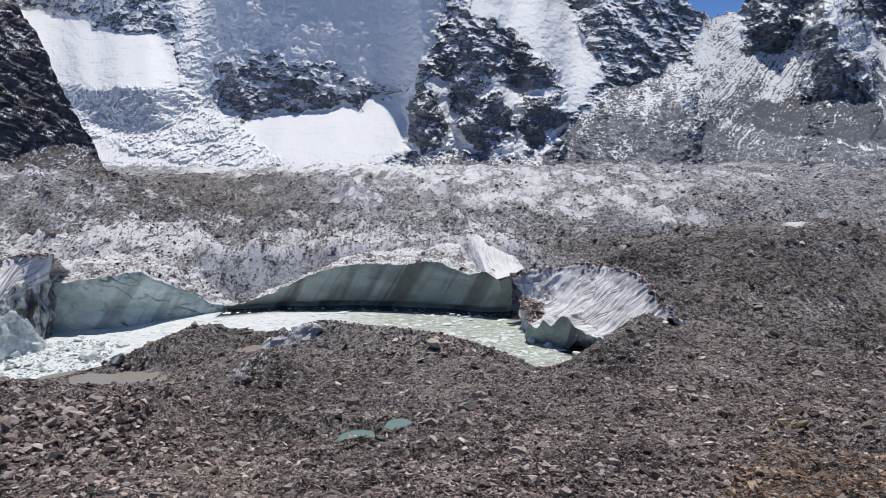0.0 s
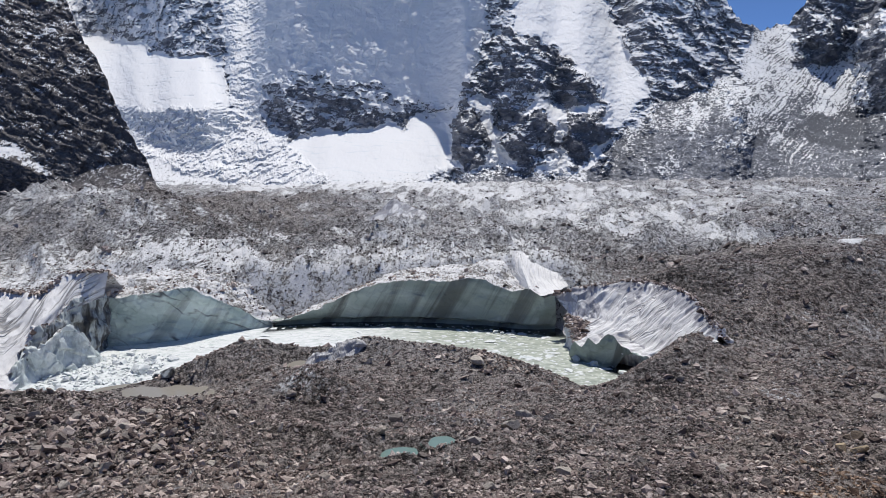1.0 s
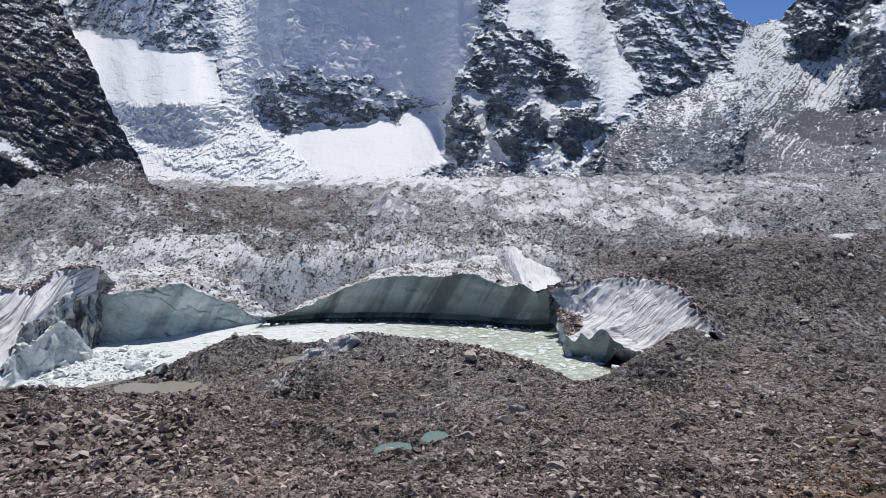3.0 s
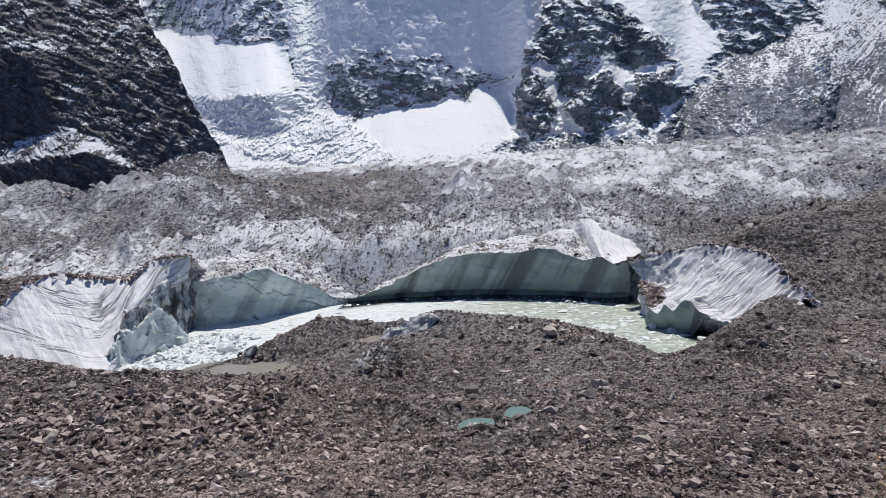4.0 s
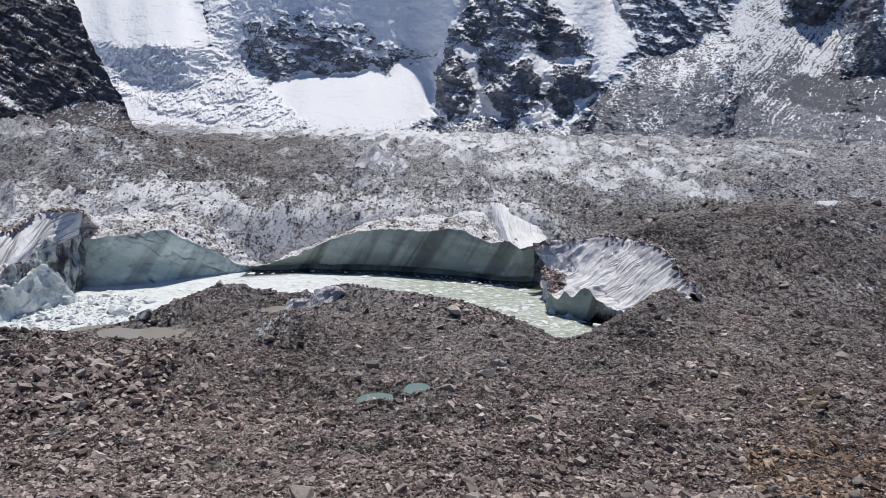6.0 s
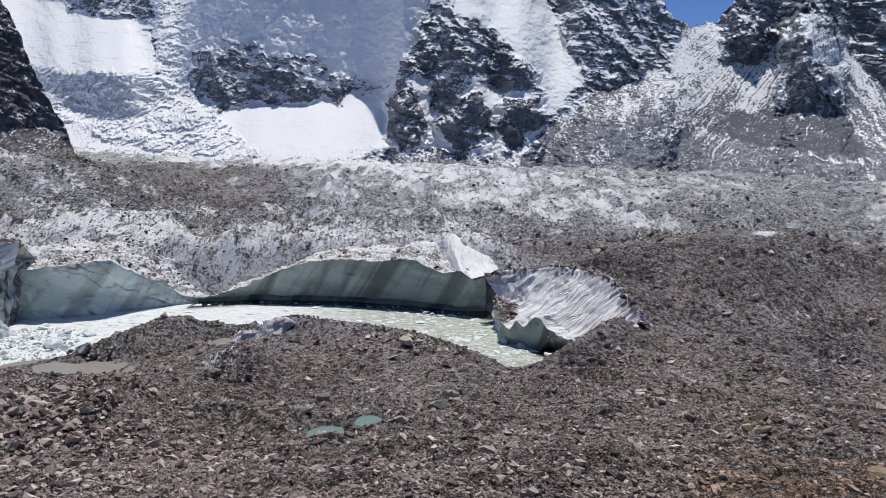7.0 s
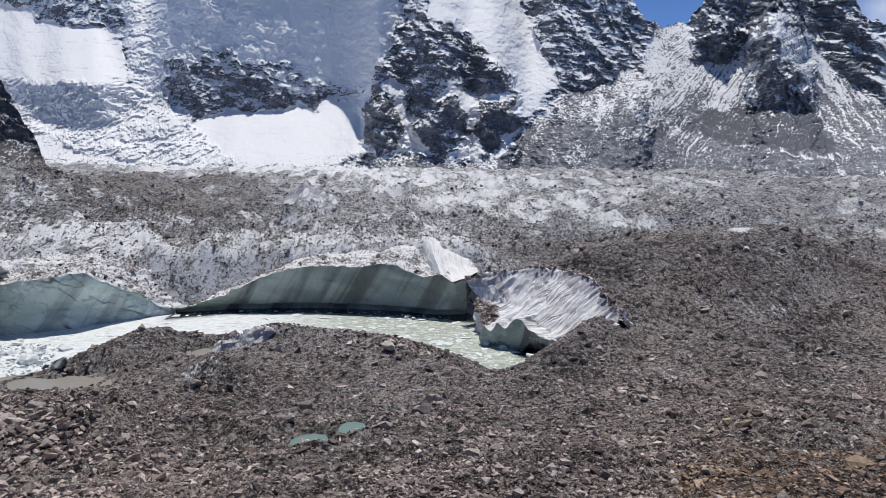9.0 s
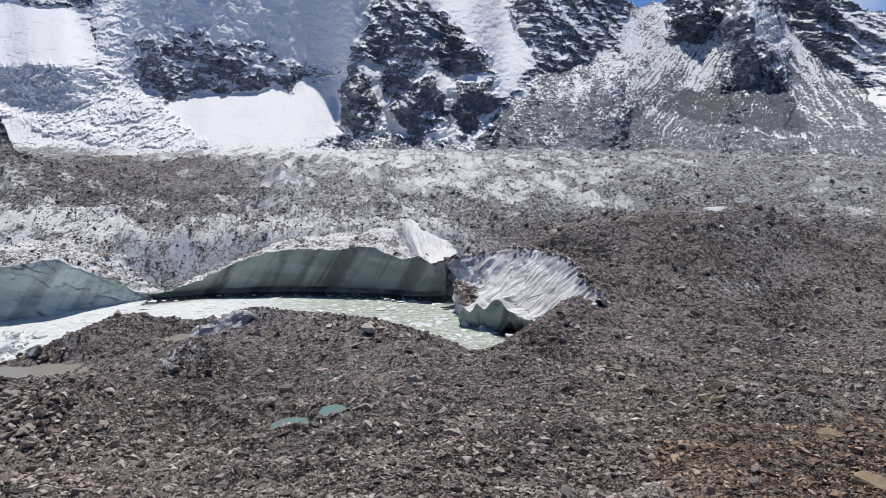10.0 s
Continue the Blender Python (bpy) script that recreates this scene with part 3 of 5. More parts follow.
def cliff(name, rails, levels, lip, nu, nv, mat, label, rough=0.5, scale=3.0, seed=0, ribs=0.0, lean=0.25, crust=mat_crust, chip=0.25):
    """Ice with a face up to its lip, the rail number lip, and a crust that runs back from there."""
    p = loft(rails, levels, nu, nv)
    n = normals(p)
    n = np.where((n[..., 2:] < 0).mean() > 0.5, -n, n)
    run = np.cumsum(np.linalg.norm(np.diff(p[nv // 2], axis=0, prepend=p[nv // 2][:1]), axis=1))[None, :]
    up = np.cumsum(np.linalg.norm(np.diff(p, axis=0, prepend=p[:1]), axis=2), axis=0)
    bumps = rough * fbm(run / scale + 0 * up, up / scale, 5, seed) + chip * rough * facets(run / 2.2 + 0 * up, up / 2.2, seed + 2)
    bumps = bumps + ribs * (ridged(run / 2.3 + lean * up + 0.6 * fbm(run / 6 + 0 * up, up / 9, 2, seed + 8), up / 14 + 0 * run, 3, seed + 5) - 0.6)
    bumps = bumps * (1 + 0.8 * step(levels[lip], levels[lip] + 0.12, np.linspace(0, 1, nv)[:, None]))
    edge = np.exp(-((np.linspace(0, 1, nv)[:, None] - levels[lip]) / 0.08) ** 2)
    p = p + n * bumps[..., None]
    p[..., 2] += edge * 0.5 * fbm(run / 2.5, 0 * run, 3, seed + 11)
    cut = int(round(levels[lip] * (nv - 1)))
    run, up = run + 0 * up, up + 0 * run
    top = new(name)
    tagged(top, label, "ice cliff")
    for part_name, q, mt, words in (("ice_face", p[:cut + 1], mat, ""), ("ice_crust", p[cut:], crust, "gritty white weathered crust")):
        ob = new(part_name, mesh_from(part_name, q.reshape(-1, 3), grid_faces(len(q), nu)))
        rows = slice(0, cut + 1) if part_name == "ice_face" else slice(cut, None)
        give(ob.data, "run", run[rows])
        give(ob.data, "up", up[rows])
        give(ob.data, "high", np.linspace(0, 1, len(q))[:, None] + 0 * run[rows])
        ob.data.materials.append(mt)
        ob.parent = top
        if words:
            ob["label"] = words
    return top


L_BASE = [(-72, 116, -1.5), (-65.7, 117.4, -1.5), (-59.2, 120.6, -1.5), (-52.3, 126.6, -1.5), (-43.6, 133.2, -1.5)]
L_MID = [(-71.5, 117, 3.5), (-65.2, 118.4, 3.5), (-59, 121.4, 3.8), (-52.5, 127.4, 2.5), (-43.6, 134, 0)]
L_LIP = [(-70.3, 117, 8.6), (-63.3, 118, 9.4), (-59.3, 120, 9.7), (-55.8, 122, 10.2), (-54.3, 123.5, 8.8), (-52.1, 127, 6.6), (-49, 130, 4.4), (-43.9, 134, 0.4)]
L_BACK = [(-73.5, 124, 11.6), (-64.9, 130, 12.5), (-56.5, 136, 11.5), (-50, 140, 8), (-42.2, 142, 1)]
L_END = [(-74, 136, 6), (-64.9, 142, 6), (-54, 146, 5), (-46.1, 148, 2), (-40, 148, -1)]
cliff("ice_cliff", [L_BASE, L_MID, L_LIP, L_BACK, L_END], [0, 0.3, 0.6, 0.85, 1], 2, 220, 120, mat_blue, "turquoise glacier ice cliff above the slushy pond", 0.5, 4, 3)
A_BASE = [(-43.6, 133.2, -1.5), (-33.1, 136.6, -1.5), (-16.9, 137.3, -1.5), (-2.8, 134.8, -1.5), (5.1, 131.5, -1.5), (9.5, 130, -1.5), (13.5, 131, -1.5)]
A_NOTCH = [(x, y + 2.2, 1.0) for x, y, z in A_BASE]
A_FOOT = [(x, y - 0.1, 1.3) for x, y, z in A_BASE]
A_LIP = [(-43.5, 133, 0.7), (-34.7, 134.5, 3.4), (-30.2, 135, 5.6), (-25.7, 135.5, 7.7), (-21.1, 136, 8.7), (-15.4, 136, 9.3), (-7.3, 134.5, 9.2), (-1.6, 133.5, 10.2), (1.8, 132.5, 8.6),
         (5.1, 130.5, 7.7), (8.3, 129.5, 8.7), (11, 128.5, 7), (13.2, 129, 7.9)]
A_CREST = [(-43, 140, 0), (-31.8, 142, 4.8), (-27.1, 143, 7), (-21.3, 145, 8.6), (-16.6, 147, 10.1), (-10.4, 147, 10.7), (-3, 147, 11.5), (2, 147, 12.8), (4.8, 147, 13.2), (6.4, 146.4, 11.4), (9.3, 145, 9.4), (13.9, 142, 7.2), (17, 140, 6)]
A_END = [(x, y + 10, z - 7) for x, y, z in A_CREST]
cliff("ice_cliff", [A_BASE, A_NOTCH, A_FOOT, A_LIP, A_CREST, A_END], [0, 0.06, 0.1, 0.5, 0.85, 1], 3, 260, 130, mat_green, "grey-green glacier ice cliff with an undercut waterline", 0.45, 5, 13)
R_LOW = [(6.8, 133.4, 5.3), (8.3, 129.9, 8.1), (10.2, 128.6, 6.9), (13.2, 129.9, 7.3), (16.5, 137.4, 7.5)]
R_MID = [(5.6, 140.4, 9.1), (7.2, 138.4, 11.1), (9.8, 137.4, 9.6), (12.5, 136.9, 8.9), (16.2, 138.9, 8.0)]
R_TOP = [(4.8, 146.8, 12.0), (5.8, 146.7, 13.6), (7.5, 146.4, 13.6), (11, 143.4, 11.6), (17, 139.9, 8.4)]
R_END = [(x + 2, y + 5, z - 6) for x, y, z in R_TOP]
R_LOW, R_MID, R_TOP = [[(x, y - 0.8, z + 0.4) for x, y, z in r] for r in (R_LOW, R_MID, R_TOP)]
cliff("ice_ramp", [R_LOW, R_MID, R_TOP, R_END], [0, 0.4, 0.8, 1], 2, 90, 90, mat_slab, "bright white sloping slab of fluted ice", 0.12, 4, 43, 0.12, 0.0)
B_TOP = [(12.6, 125, 8), (18.4, 124, 9.7), (25.3, 122, 11.1), (29.5, 118, 11.2), (31.4, 114, 11), (32.8, 109, 10.5), (33.3, 103, 8.9), (33.2, 97, 6.8)]
B_LOW = [(14.5, 120, 4.6), (15.2, 115, 2.8), (16.2, 111, 2.0), (19.3, 105.8, 2.4), (23.6, 101, 3.0), (27.8, 97.5, 4.8), (32.6, 95.6, 6.6)]
B_MID = [(15.0, 121.8, 5.0), (18.5, 119, 5.0), (21.5, 114.5, 5.2), (25, 110.5, 5.8), (27.5, 106.5, 5.8), (29.5, 102.5, 6.2), (32.6, 96.6, 6.4)]
B_BASE = [(x - 0.5 + 4.5 * (19 < x < 30), y - 1 + 5.0 * (19 < x < 30), z - 5) for x, y, z in B_LOW]
B_BACK = [(x + 3, y + 3, z - 1.0 - 1.8 * (y < 110)) for x, y, z in B_TOP]
B_END = [(x + 6, y + 5, z - 6) for x, y, z in B_TOP]
cliff("ice_bank", [B_BASE, B_LOW, B_MID, B_TOP, B_BACK, B_END], [0, 0.1, 0.4, 0.75, 0.87, 1], 3, 240, 140, mat_bank, "streaked white ice bank with melted grey hollows below the moraine", 0.5, 7, 23, 0.4, -0.17, chip=0.0)
I_LOW = [(-96, 86, 5), (-88, 86, 4.6), (-76.3, 85.5, 1.9), (-69.9, 86, 0.5), (-67.5, 88, -0.5), (-68.5, 93, 1), (-69.3, 97, 4), (-69.2, 102, 6), (-68.6, 106, 9), (-66.2, 112.2, 10)]
I_MID = [(-95, 89, 6.5), (-89, 91, 8), (-82, 94, 8.5), (-75.5, 95.5, 7.5), (-70.5, 96, 5.5), (-70, 100, 8), (-69.6, 105, 9.8), (-69, 108.5, 11.8), (-66, 112.6, 12)]
I_TOP = [(-93, 91, 8.2), (-91.1, 92, 8.8), (-89, 94, 10.2), (-87.2, 97, 12.9), (-84.9, 101, 13.8), (-79.4, 103, 12.8), (-72.8, 105, 11.5), (-71.7, 109, 13.9), (-69.9, 111, 14.6), (-65.8, 113, 14.3)]
I_END = [(x - 3, y + 12, z - 6) for x, y, z in I_TOP]
cliff("ice_slope", [I_LOW, I_MID, I_TOP, I_END], [0, 0.4, 0.75, 1], 2, 220, 140, mat_slope, "smooth white ice slope with dirt bands beside the pond", 0.7, 12, 33, 0.05, chip=0.0)
D_LOW = [(-69, 95, -1), (-68.6, 101, -1), (-68.7, 106, -1), (-68.4, 110, -1), (-68.2, 113, -1), (-68.6, 116.5, -1)]
D_TOP = [(-69.5, 95, 4.2), (-68.9, 98, 7.4), (-68.9, 102, 7.6), (-68.8, 106, 10.0), (-68.2, 109, 10.3), (-67.9, 112, 10.1), (-68.4, 117, 9.6)]
D_END = [(x - 6, y + 5, z - 0.6) for x, y, z in D_TOP]
D_SINK = [(x - 16, y + 8, z - 5) for x, y, z in D_TOP]
cliff("ice_cliff", [D_LOW, D_TOP, D_END, D_SINK], [0, 0.55, 0.8, 1], 1, 140, 90, mat_ice_dirty, "fractured ice cliff streaked black with dirt", 1.0, 3, 53, 0.4, 0.0)
K_LOW = [(14.2, 110.2, -1), (16.6, 108.4, -1), (18.6, 107.0, -1), (20.0, 105.4, -0.4), (21.4, 103.6, 2.6), (22.8, 101.6, 2.9), (24.4, 99.2, 0.5)]
K_TOP = [(13.4, 109.4, 1.0), (14.2, 108.6, 3.2), (15.2, 107.9, 2.6), (16.2, 107.2, 4.3), (17.3, 106.4, 3.5), (18.6, 105.4, 5.0), (19.6, 104.6, 5.3), (20.6, 103.4, 3.9), (22.2, 101.4, 3.3), (24.2, 98.8, 3.0)]
K_END = [(x + 2.5, y + 2.5, z + 0.2) for x, y, z in K_TOP]
cliff("ice_cave", [K_LOW, K_TOP, K_END], [0, 0.75, 1], 1, 110, 60, mat_green, "pale green broken ice edge over dark water", 0.3, 2.5, 63, 0.0, crust=mat_bank)
S_LOW = [(-68.6, 90.5, -0.6), (-67.6, 95, -0.6), (-67, 100.7, -0.6), (-65.6, 103.6, -0.6), (-64.6, 107.4, -0.6), (-66, 109.5, -0.6)]
S_TOP = [(-68.6, 91.5, 2.6), (-68.9, 95, 5.4), (-67.6, 96.5, 4.6), (-67, 99, 6.3), (-66.8, 103, 7.4), (-65.6, 106, 4.0), (-66.4, 109, 0.8)]
S_END = [(x - 3.2, y + 1.5, z - 3.5) for x, y, z in S_TOP]
cliff("ice_serac", [S_LOW, S_TOP, S_END], [0, 0.75, 1], 1, 110, 70, mat_ice_pale, "leaning blue-white ice serac at the pond's edge", 0.6, 5.0, 73, 0.2, chip=0.7)
W_LOW = [(-26, 89.4, 3.2), (-22.8, 90.4, 3.5), (-20.2, 91.2, 4.2), (-17.6, 92.4, 5.3)]
W_TOP = [(-25.4, 91.6, 4.7), (-22.4, 93, 5.8), (-19.9, 93.8, 6.9), (-18.4, 94.2, 6.8), (-17.2, 94.4, 5.4)]
W_END = [(x + 1, y + 3.5, z - 2) for x, y, z in W_TOP]
cliff("ice_wedge", [W_LOW, W_TOP, W_END], [0, 0.75, 1], 1, 70, 40, mat_wedge, "grey-white wedge of buried ice beside a silty pool", 0.4, 2.0, 83, 0.15, chip=0.8)

F_LOW = [(-46, 236, 8.0), (-39, 228, 8.0), (-30, 225, 8.0), (-20, 228, 8.6), (-10, 240, 10.0)]
F_MID = [(-45.5, 244, 11.0), (-40, 241, 13.0), (-33.5, 239, 15.0), (-27, 241, 14.0), (-14, 247, 11.5)]
F_TOP = [(-46.2, 250, 12), (-43.8, 250, 15.0), (-39.5, 250, 18.0), (-33.8, 250, 23.0), (-32, 250.2, 21.8), (-29.3, 250.5, 20.2), (-22.6, 251, 17.2), (-13, 252, 12.6)]
F_END = [(x + 4, y + 6, z - 9) for x, y, z in F_TOP]
cliff("ice_hummock", [F_LOW, F_MID, F_TOP, F_END], [0, 0.4, 0.75, 1], 2, 80, 60, mat_bank, "sharp grey-white fin of ice on the rubbly glacier", 0.5, 6, 93, 0.15, 0.5, chip=0.0)

# ---- mountains ----
# Regions of the headwall by bearing (x over y) and rise above the eye (height over y): slope in degrees, snow cover, roughness of rock, of ice, outline.
SKY_A = [-2.0, -0.75, -0.3, 0.1, 0.25, 0.315, 0.333, 0.359, 0.381, 0.423, 0.443, 0.459, 0.52, 0.578, 0.666, 0.696, 0.73, 0.9, 2.0]
SKY_E = [0.26, 0.28, 0.33, 0.33, 0.31, 0.275, 0.245, 0.21, 0.203, 0.207, 0.232, 0.262, 0.28, 0.27, 0.257, 0.219, 0.208, 0.16, 0.12]
REGIONS = []
REGIONS.append(("wall", 68, 1.02, 0.15, 0.0, [(-0.32, 0.15), (-0.05, 0.1), (0.0, 0.2), (0.0, 0.6), (-0.34, 0.6), (-0.3, 0.2)]))
REGIONS.append(("wall", 66, 0.8, 0.35, 0.0, [(-0.31, 0.15), (-0.2, 0.13), (-0.13, 0.14), (-0.15, 0.19), (-0.2, 0.21), (-0.3, 0.26), (-0.31, 0.2)]))
REGIONS.append(("icefall", 27, 0.8, 0.1, 1.3, [(-0.7, 0.11), (-0.393, 0.11), (-0.314, 0.069), (-0.281, 0.057), (-0.22, 0.0), (-0.2, -0.03), (-0.7, -0.03)]))
REGIONS.append(("snowfield", 27, 1.5, 0.0, 0.06, [(-0.7, 0.23), (-0.508, 0.205), (-0.494, 0.189), (-0.389, 0.181), (-0.384, 0.126), (-0.377, 0.11), (-0.442, 0.106), (-0.7, 0.12)]))
REGIONS.append(("spine", 40, 1.15, 0.0, 1.1, [(-0.386, 0.3), (-0.282, 0.3), (-0.308, 0.18), (-0.294, 0.149), (-0.335, 0.133), (-0.33, 0.077), (-0.369, 0.11), (-0.381, 0.181)]))
REGIONS.append(("band", 58, 0.72, 1.0, 0.0, [(-0.335, 0.133), (-0.285, 0.153), (-0.245, 0.156), (-0.213, 0.14), (-0.148, 0.132), (-0.116, 0.108), (-0.051, 0.108), (-0.043, 0.08), (-0.08, 0.07), (-0.166, 0.062), (-0.26, 0.066), (-0.281, 0.052), (-0.313, 0.073), (-0.328, 0.101)]))
REGIONS.append(("cliff", 69, 0.42, 0.8, 0.0, [(-0.32, 0.118), (-0.285, 0.135), (-0.25, 0.126), (-0.16, 0.105), (-0.13, 0.09), (-0.06, 0.095), (-0.045, 0.084), (-0.08, 0.06), (-0.166, 0.05), (-0.26, 0.056), (-0.281, 0.05), (-0.313, 0.073)]))
REGIONS.append(("serac", 60, 0.85, 0.2, 1.4, [(-0.56, 0.106), (-0.41, 0.104), (-0.37, 0.09), (-0.387, 0.065), (-0.42, 0.034), (-0.465, 0.045), (-0.5, 0.056), (-0.53, 0.079)]))
REGIONS.append(("basin", 25, 1.4, 0.0, 0.02, [(-0.2, -0.03), (-0.235, -0.004), (-0.262, 0.02), (-0.285, 0.045), (-0.281, 0.057), (-0.26, 0.073), (-0.224, 0.069), (-0.166, 0.068), (-0.14, 0.083), (-0.117, 0.072), (-0.1, 0.094), (-0.085, 0.084), (-0.068, 0.1), (-0.058, 0.094), (-0.046, 0.112), (-0.043, 0.09), (-0.045, 0.036), (-0.03, 0.018), (-0.1, -0.005), (-0.06, -0.03)]))
REGIONS.append(("buttress", 64, 0.4, 1.1, 0.0, [(0.015, 0.202), (0.039, 0.217), (0.144, 0.147), (0.177, 0.107), (0.227, 0.099), (0.178, 0.067), (0.179, 0.042), (0.13, 0.014), (0.1, 0.03), (0.072, 0.015), (0.039, 0.009), (0.022, 0.035), (-0.019, 0.021), (-0.052, 0.036), (-0.051, 0.076), (-0.035, 0.104), (-0.018, 0.147)]))
REGIONS.append(("lobe", 71, 0.3, 0.8, 0.0, [(-0.052, 0.03), (-0.05, 0.08), (-0.035, 0.1), (-0.018, 0.1), (0.0, 0.075), (0.014, 0.05), (0.0, 0.015), (-0.02, 0.01)]))
REGIONS.append(("lobe", 71, 0.3, 0.8, 0.0, [(0.022, 0.035), (0.02, 0.06), (0.047, 0.086), (0.088, 0.088), (0.1, 0.07), (0.1, 0.03), (0.072, 0.008), (0.039, 0.003)]))
REGIONS.append(("lobe", 71, 0.3, 0.8, 0.0, [(0.106, 0.04), (0.108, 0.08), (0.12, 0.09), (0.17, 0.09), (0.178, 0.067), (0.179, 0.042), (0.13, 0.008), (0.11, 0.015)]))
REGIONS.append(("ledge", 34, 1.0, 0.3, 0.0, [(-0.03, 0.102), (-0.007, 0.122), (0.012, 0.096), (0.022, 0.07), (0.024, 0.04), (0.012, 0.052), (0.001, 0.076), (-0.016, 0.1)]))
REGIONS.append(("ledge", 34, 1.0, 0.3, 0.0, [(0.05, 0.09), (0.06, 0.104), (0.086, 0.112), (0.114, 0.098), (0.112, 0.045), (0.104, 0.04), (0.1, 0.072), (0.086, 0.092)]))
REGIONS.append(("ledge", 34, 0.95, 0.3, 0.0, [(0.116, 0.09), (0.13, 0.104), (0.156, 0.107), (0.178, 0.096), (0.146, 0.092)]))
REGIONS.append(("apron", 25, 0.62, 0.1, 0.0, [(-0.06, -0.04), (-0.035, 0.012), (-0.005, 0.006), (0.02, 0.036), (0.03, 0.004), (0.07, 0.008), (0.1, 0.03), (0.125, 0.006), (0.16, 0.03), (0.2, 0.05), (0.22, -0.04)]))
REGIONS.append(("talus", 24, 0.72, 0.1, 0.1, [(-0.75, 0.05), (-0.5, 0.03), (-0.42, 0.004), (-0.35, -0.014), (-0.2, -0.012), (-0.07, -0.002), (0.15, 0.0), (0.2, -0.06), (-0.75, -0.06)]))
REGIONS.append(("cone", 32, 1.3, 0.0, 0.0, [(0.025, 0.05), (-0.02, 0.009), (0.048, 0.014)]))
REGIONS.append(("cone", 32, 1.2, 0.0, 0.0, [(0.107, 0.04), (0.055, -0.004), (0.13, 0.006)]))
REGIONS.append(("cone", 32, 1.3, 0.0, 0.0, [(0.183, 0.055), (0.128, 0.005), (0.17, 0.012)]))
REGIONS.append(("hanging", 34, 1.15, 0.0, 0.35, [(0.04, 0.3), (0.143, 0.3), (0.2, 0.178), (0.234, 0.114), (0.218, 0.099), (0.195, 0.067), (0.17, 0.067), (0.177, 0.107), (0.144, 0.147), (0.095, 0.19), (0.045, 0.2)]))
REGIONS.append(("rocks", 52, 0.5, 1.0, 0.0, [(0.143, 0.3), (0.36, 0.3), (0.369, 0.2), (0.339, 0.146), (0.3, 0.106), (0.25, 0.122), (0.234, 0.13), (0.2, 0.178)]))
REGIONS.append(("mound", 31, 0.44, 0.25, 0.0, [(0.146, 0.01), (0.227, 0.083), (0.259, 0.106), (0.339, 0.138), (0.373, 0.106), (0.378, -0.008), (0.36, -0.03), (0.16, -0.03)]))
REGIONS.append(("fan", 36, 0.45, 0.15, 0.0, [(0.373, 0.21), (0.417, 0.21), (0.444, 0.161), (0.534, 0.145), (0.547, 0.065), (0.376, 0.04), (0.357, 0.106)]))
REGIONS.append(("moraine", 33, 0.27, 0.2, 0.0, [(0.36, 0.045), (0.385, 0.06), (0.43, 0.068), (0.55, 0.1), (0.75, 0.06), (0.75, 0.01), (0.56, 0.025), (0.43, 0.045), (0.38, 0.035)]))
REGIONS.append(("moraine", 30, 0.43, 0.2, 0.0, [(0.369, 0.03), (0.419, 0.055), (0.535, 0.025), (0.751, 0.0), (0.754, -0.03), (0.37, -0.03)]))
REGIONS.append(("slope", 34, 0.42, 0.15, 0.0, [(0.538, 0.223), (0.572, 0.232), (0.647, 0.169), (0.743, 0.088), (0.9, -0.05), (0.72, -0.03), (0.689, 0.01), (0.65, 0.043), (0.618, 0.102)]))
REGIONS.append(("peak", 58, 0.36, 1.0, 0.0, [(0.428, 0.203), (0.442, 0.3), (0.666, 0.3), (0.696, 0.219), (0.741, 0.104), (0.677, 0.136), (0.618, 0.201), (0.563, 0.231), (0.53, 0.214), (0.507, 0.173), (0.438, 0.171)]))
REGIONS.append(("peak", 62, 0.28, 1.0, 0.0, [(0.571, 0.213), (0.655, 0.215), (0.708, 0.134), (0.715, 0.113), (0.663, 0.133), (0.613, 0.19)]))
REGIONS.append(("peak", 60, 0.36, 0.9, 0.0, [(0.43, 0.15), (0.458, 0.195), (0.48, 0.199), (0.508, 0.172), (0.492, 0.151), (0.461, 0.147)]))
REGIONS.append(("rib", 60, 0.32, 1.0, 0.0, [(0.524, 0.182), (0.558, 0.191), (0.587, 0.151), (0.618, 0.102), (0.611, 0.076), (0.539, 0.08)]))
# How far parts of the wall stand forward, in metres, over a soft edge.
FORWARD = []
FORWARD.append((34, 0.04, [(0.015, 0.202), (0.06, 0.2), (0.144, 0.147), (0.177, 0.107), (0.185, 0.067), (0.185, -0.07), (-0.056, -0.07), (-0.054, 0.036), (-0.051, 0.076), (-0.035, 0.104), (-0.018, 0.147)]))
FORWARD.append((30, 0.026, [(-0.052, 0.03), (-0.05, 0.08), (-0.035, 0.1), (-0.018, 0.1), (0.0, 0.075), (0.014, 0.05), (0.008, -0.07), (-0.05, -0.07)]))
FORWARD.append((32, 0.026, [(0.022, 0.035), (0.02, 0.06), (0.047, 0.092), (0.088, 0.095), (0.1, 0.07), (0.1, 0.03), (0.096, -0.07), (0.026, -0.07)]))
FORWARD.append((32, 0.026, [(0.1, 0.04), (0.105, 0.08), (0.12, 0.093), (0.17, 0.095), (0.178, 0.067), (0.179, 0.042), (0.178, -0.07), (0.106, -0.07)]))
FORWARD.append((60, 0.05, [(0.16, -0.08), (0.227, 0.083), (0.259, 0.106), (0.339, 0.12), (0.373, 0.1), (0.39, -0.08)]))
FORWARD.append((70, 0.05, [(0.43, 0.19), (0.45, 0.23), (0.48, 0.23), (0.507, 0.17), (0.47, 0.15)]))
FORWARD.append((110, 0.06, [(0.5, 0.2), (0.56, 0.25), (0.6, 0.23), (0.63, 0.1), (0.68, -0.08), (0.52, -0.08), (0.53, 0.06)]))


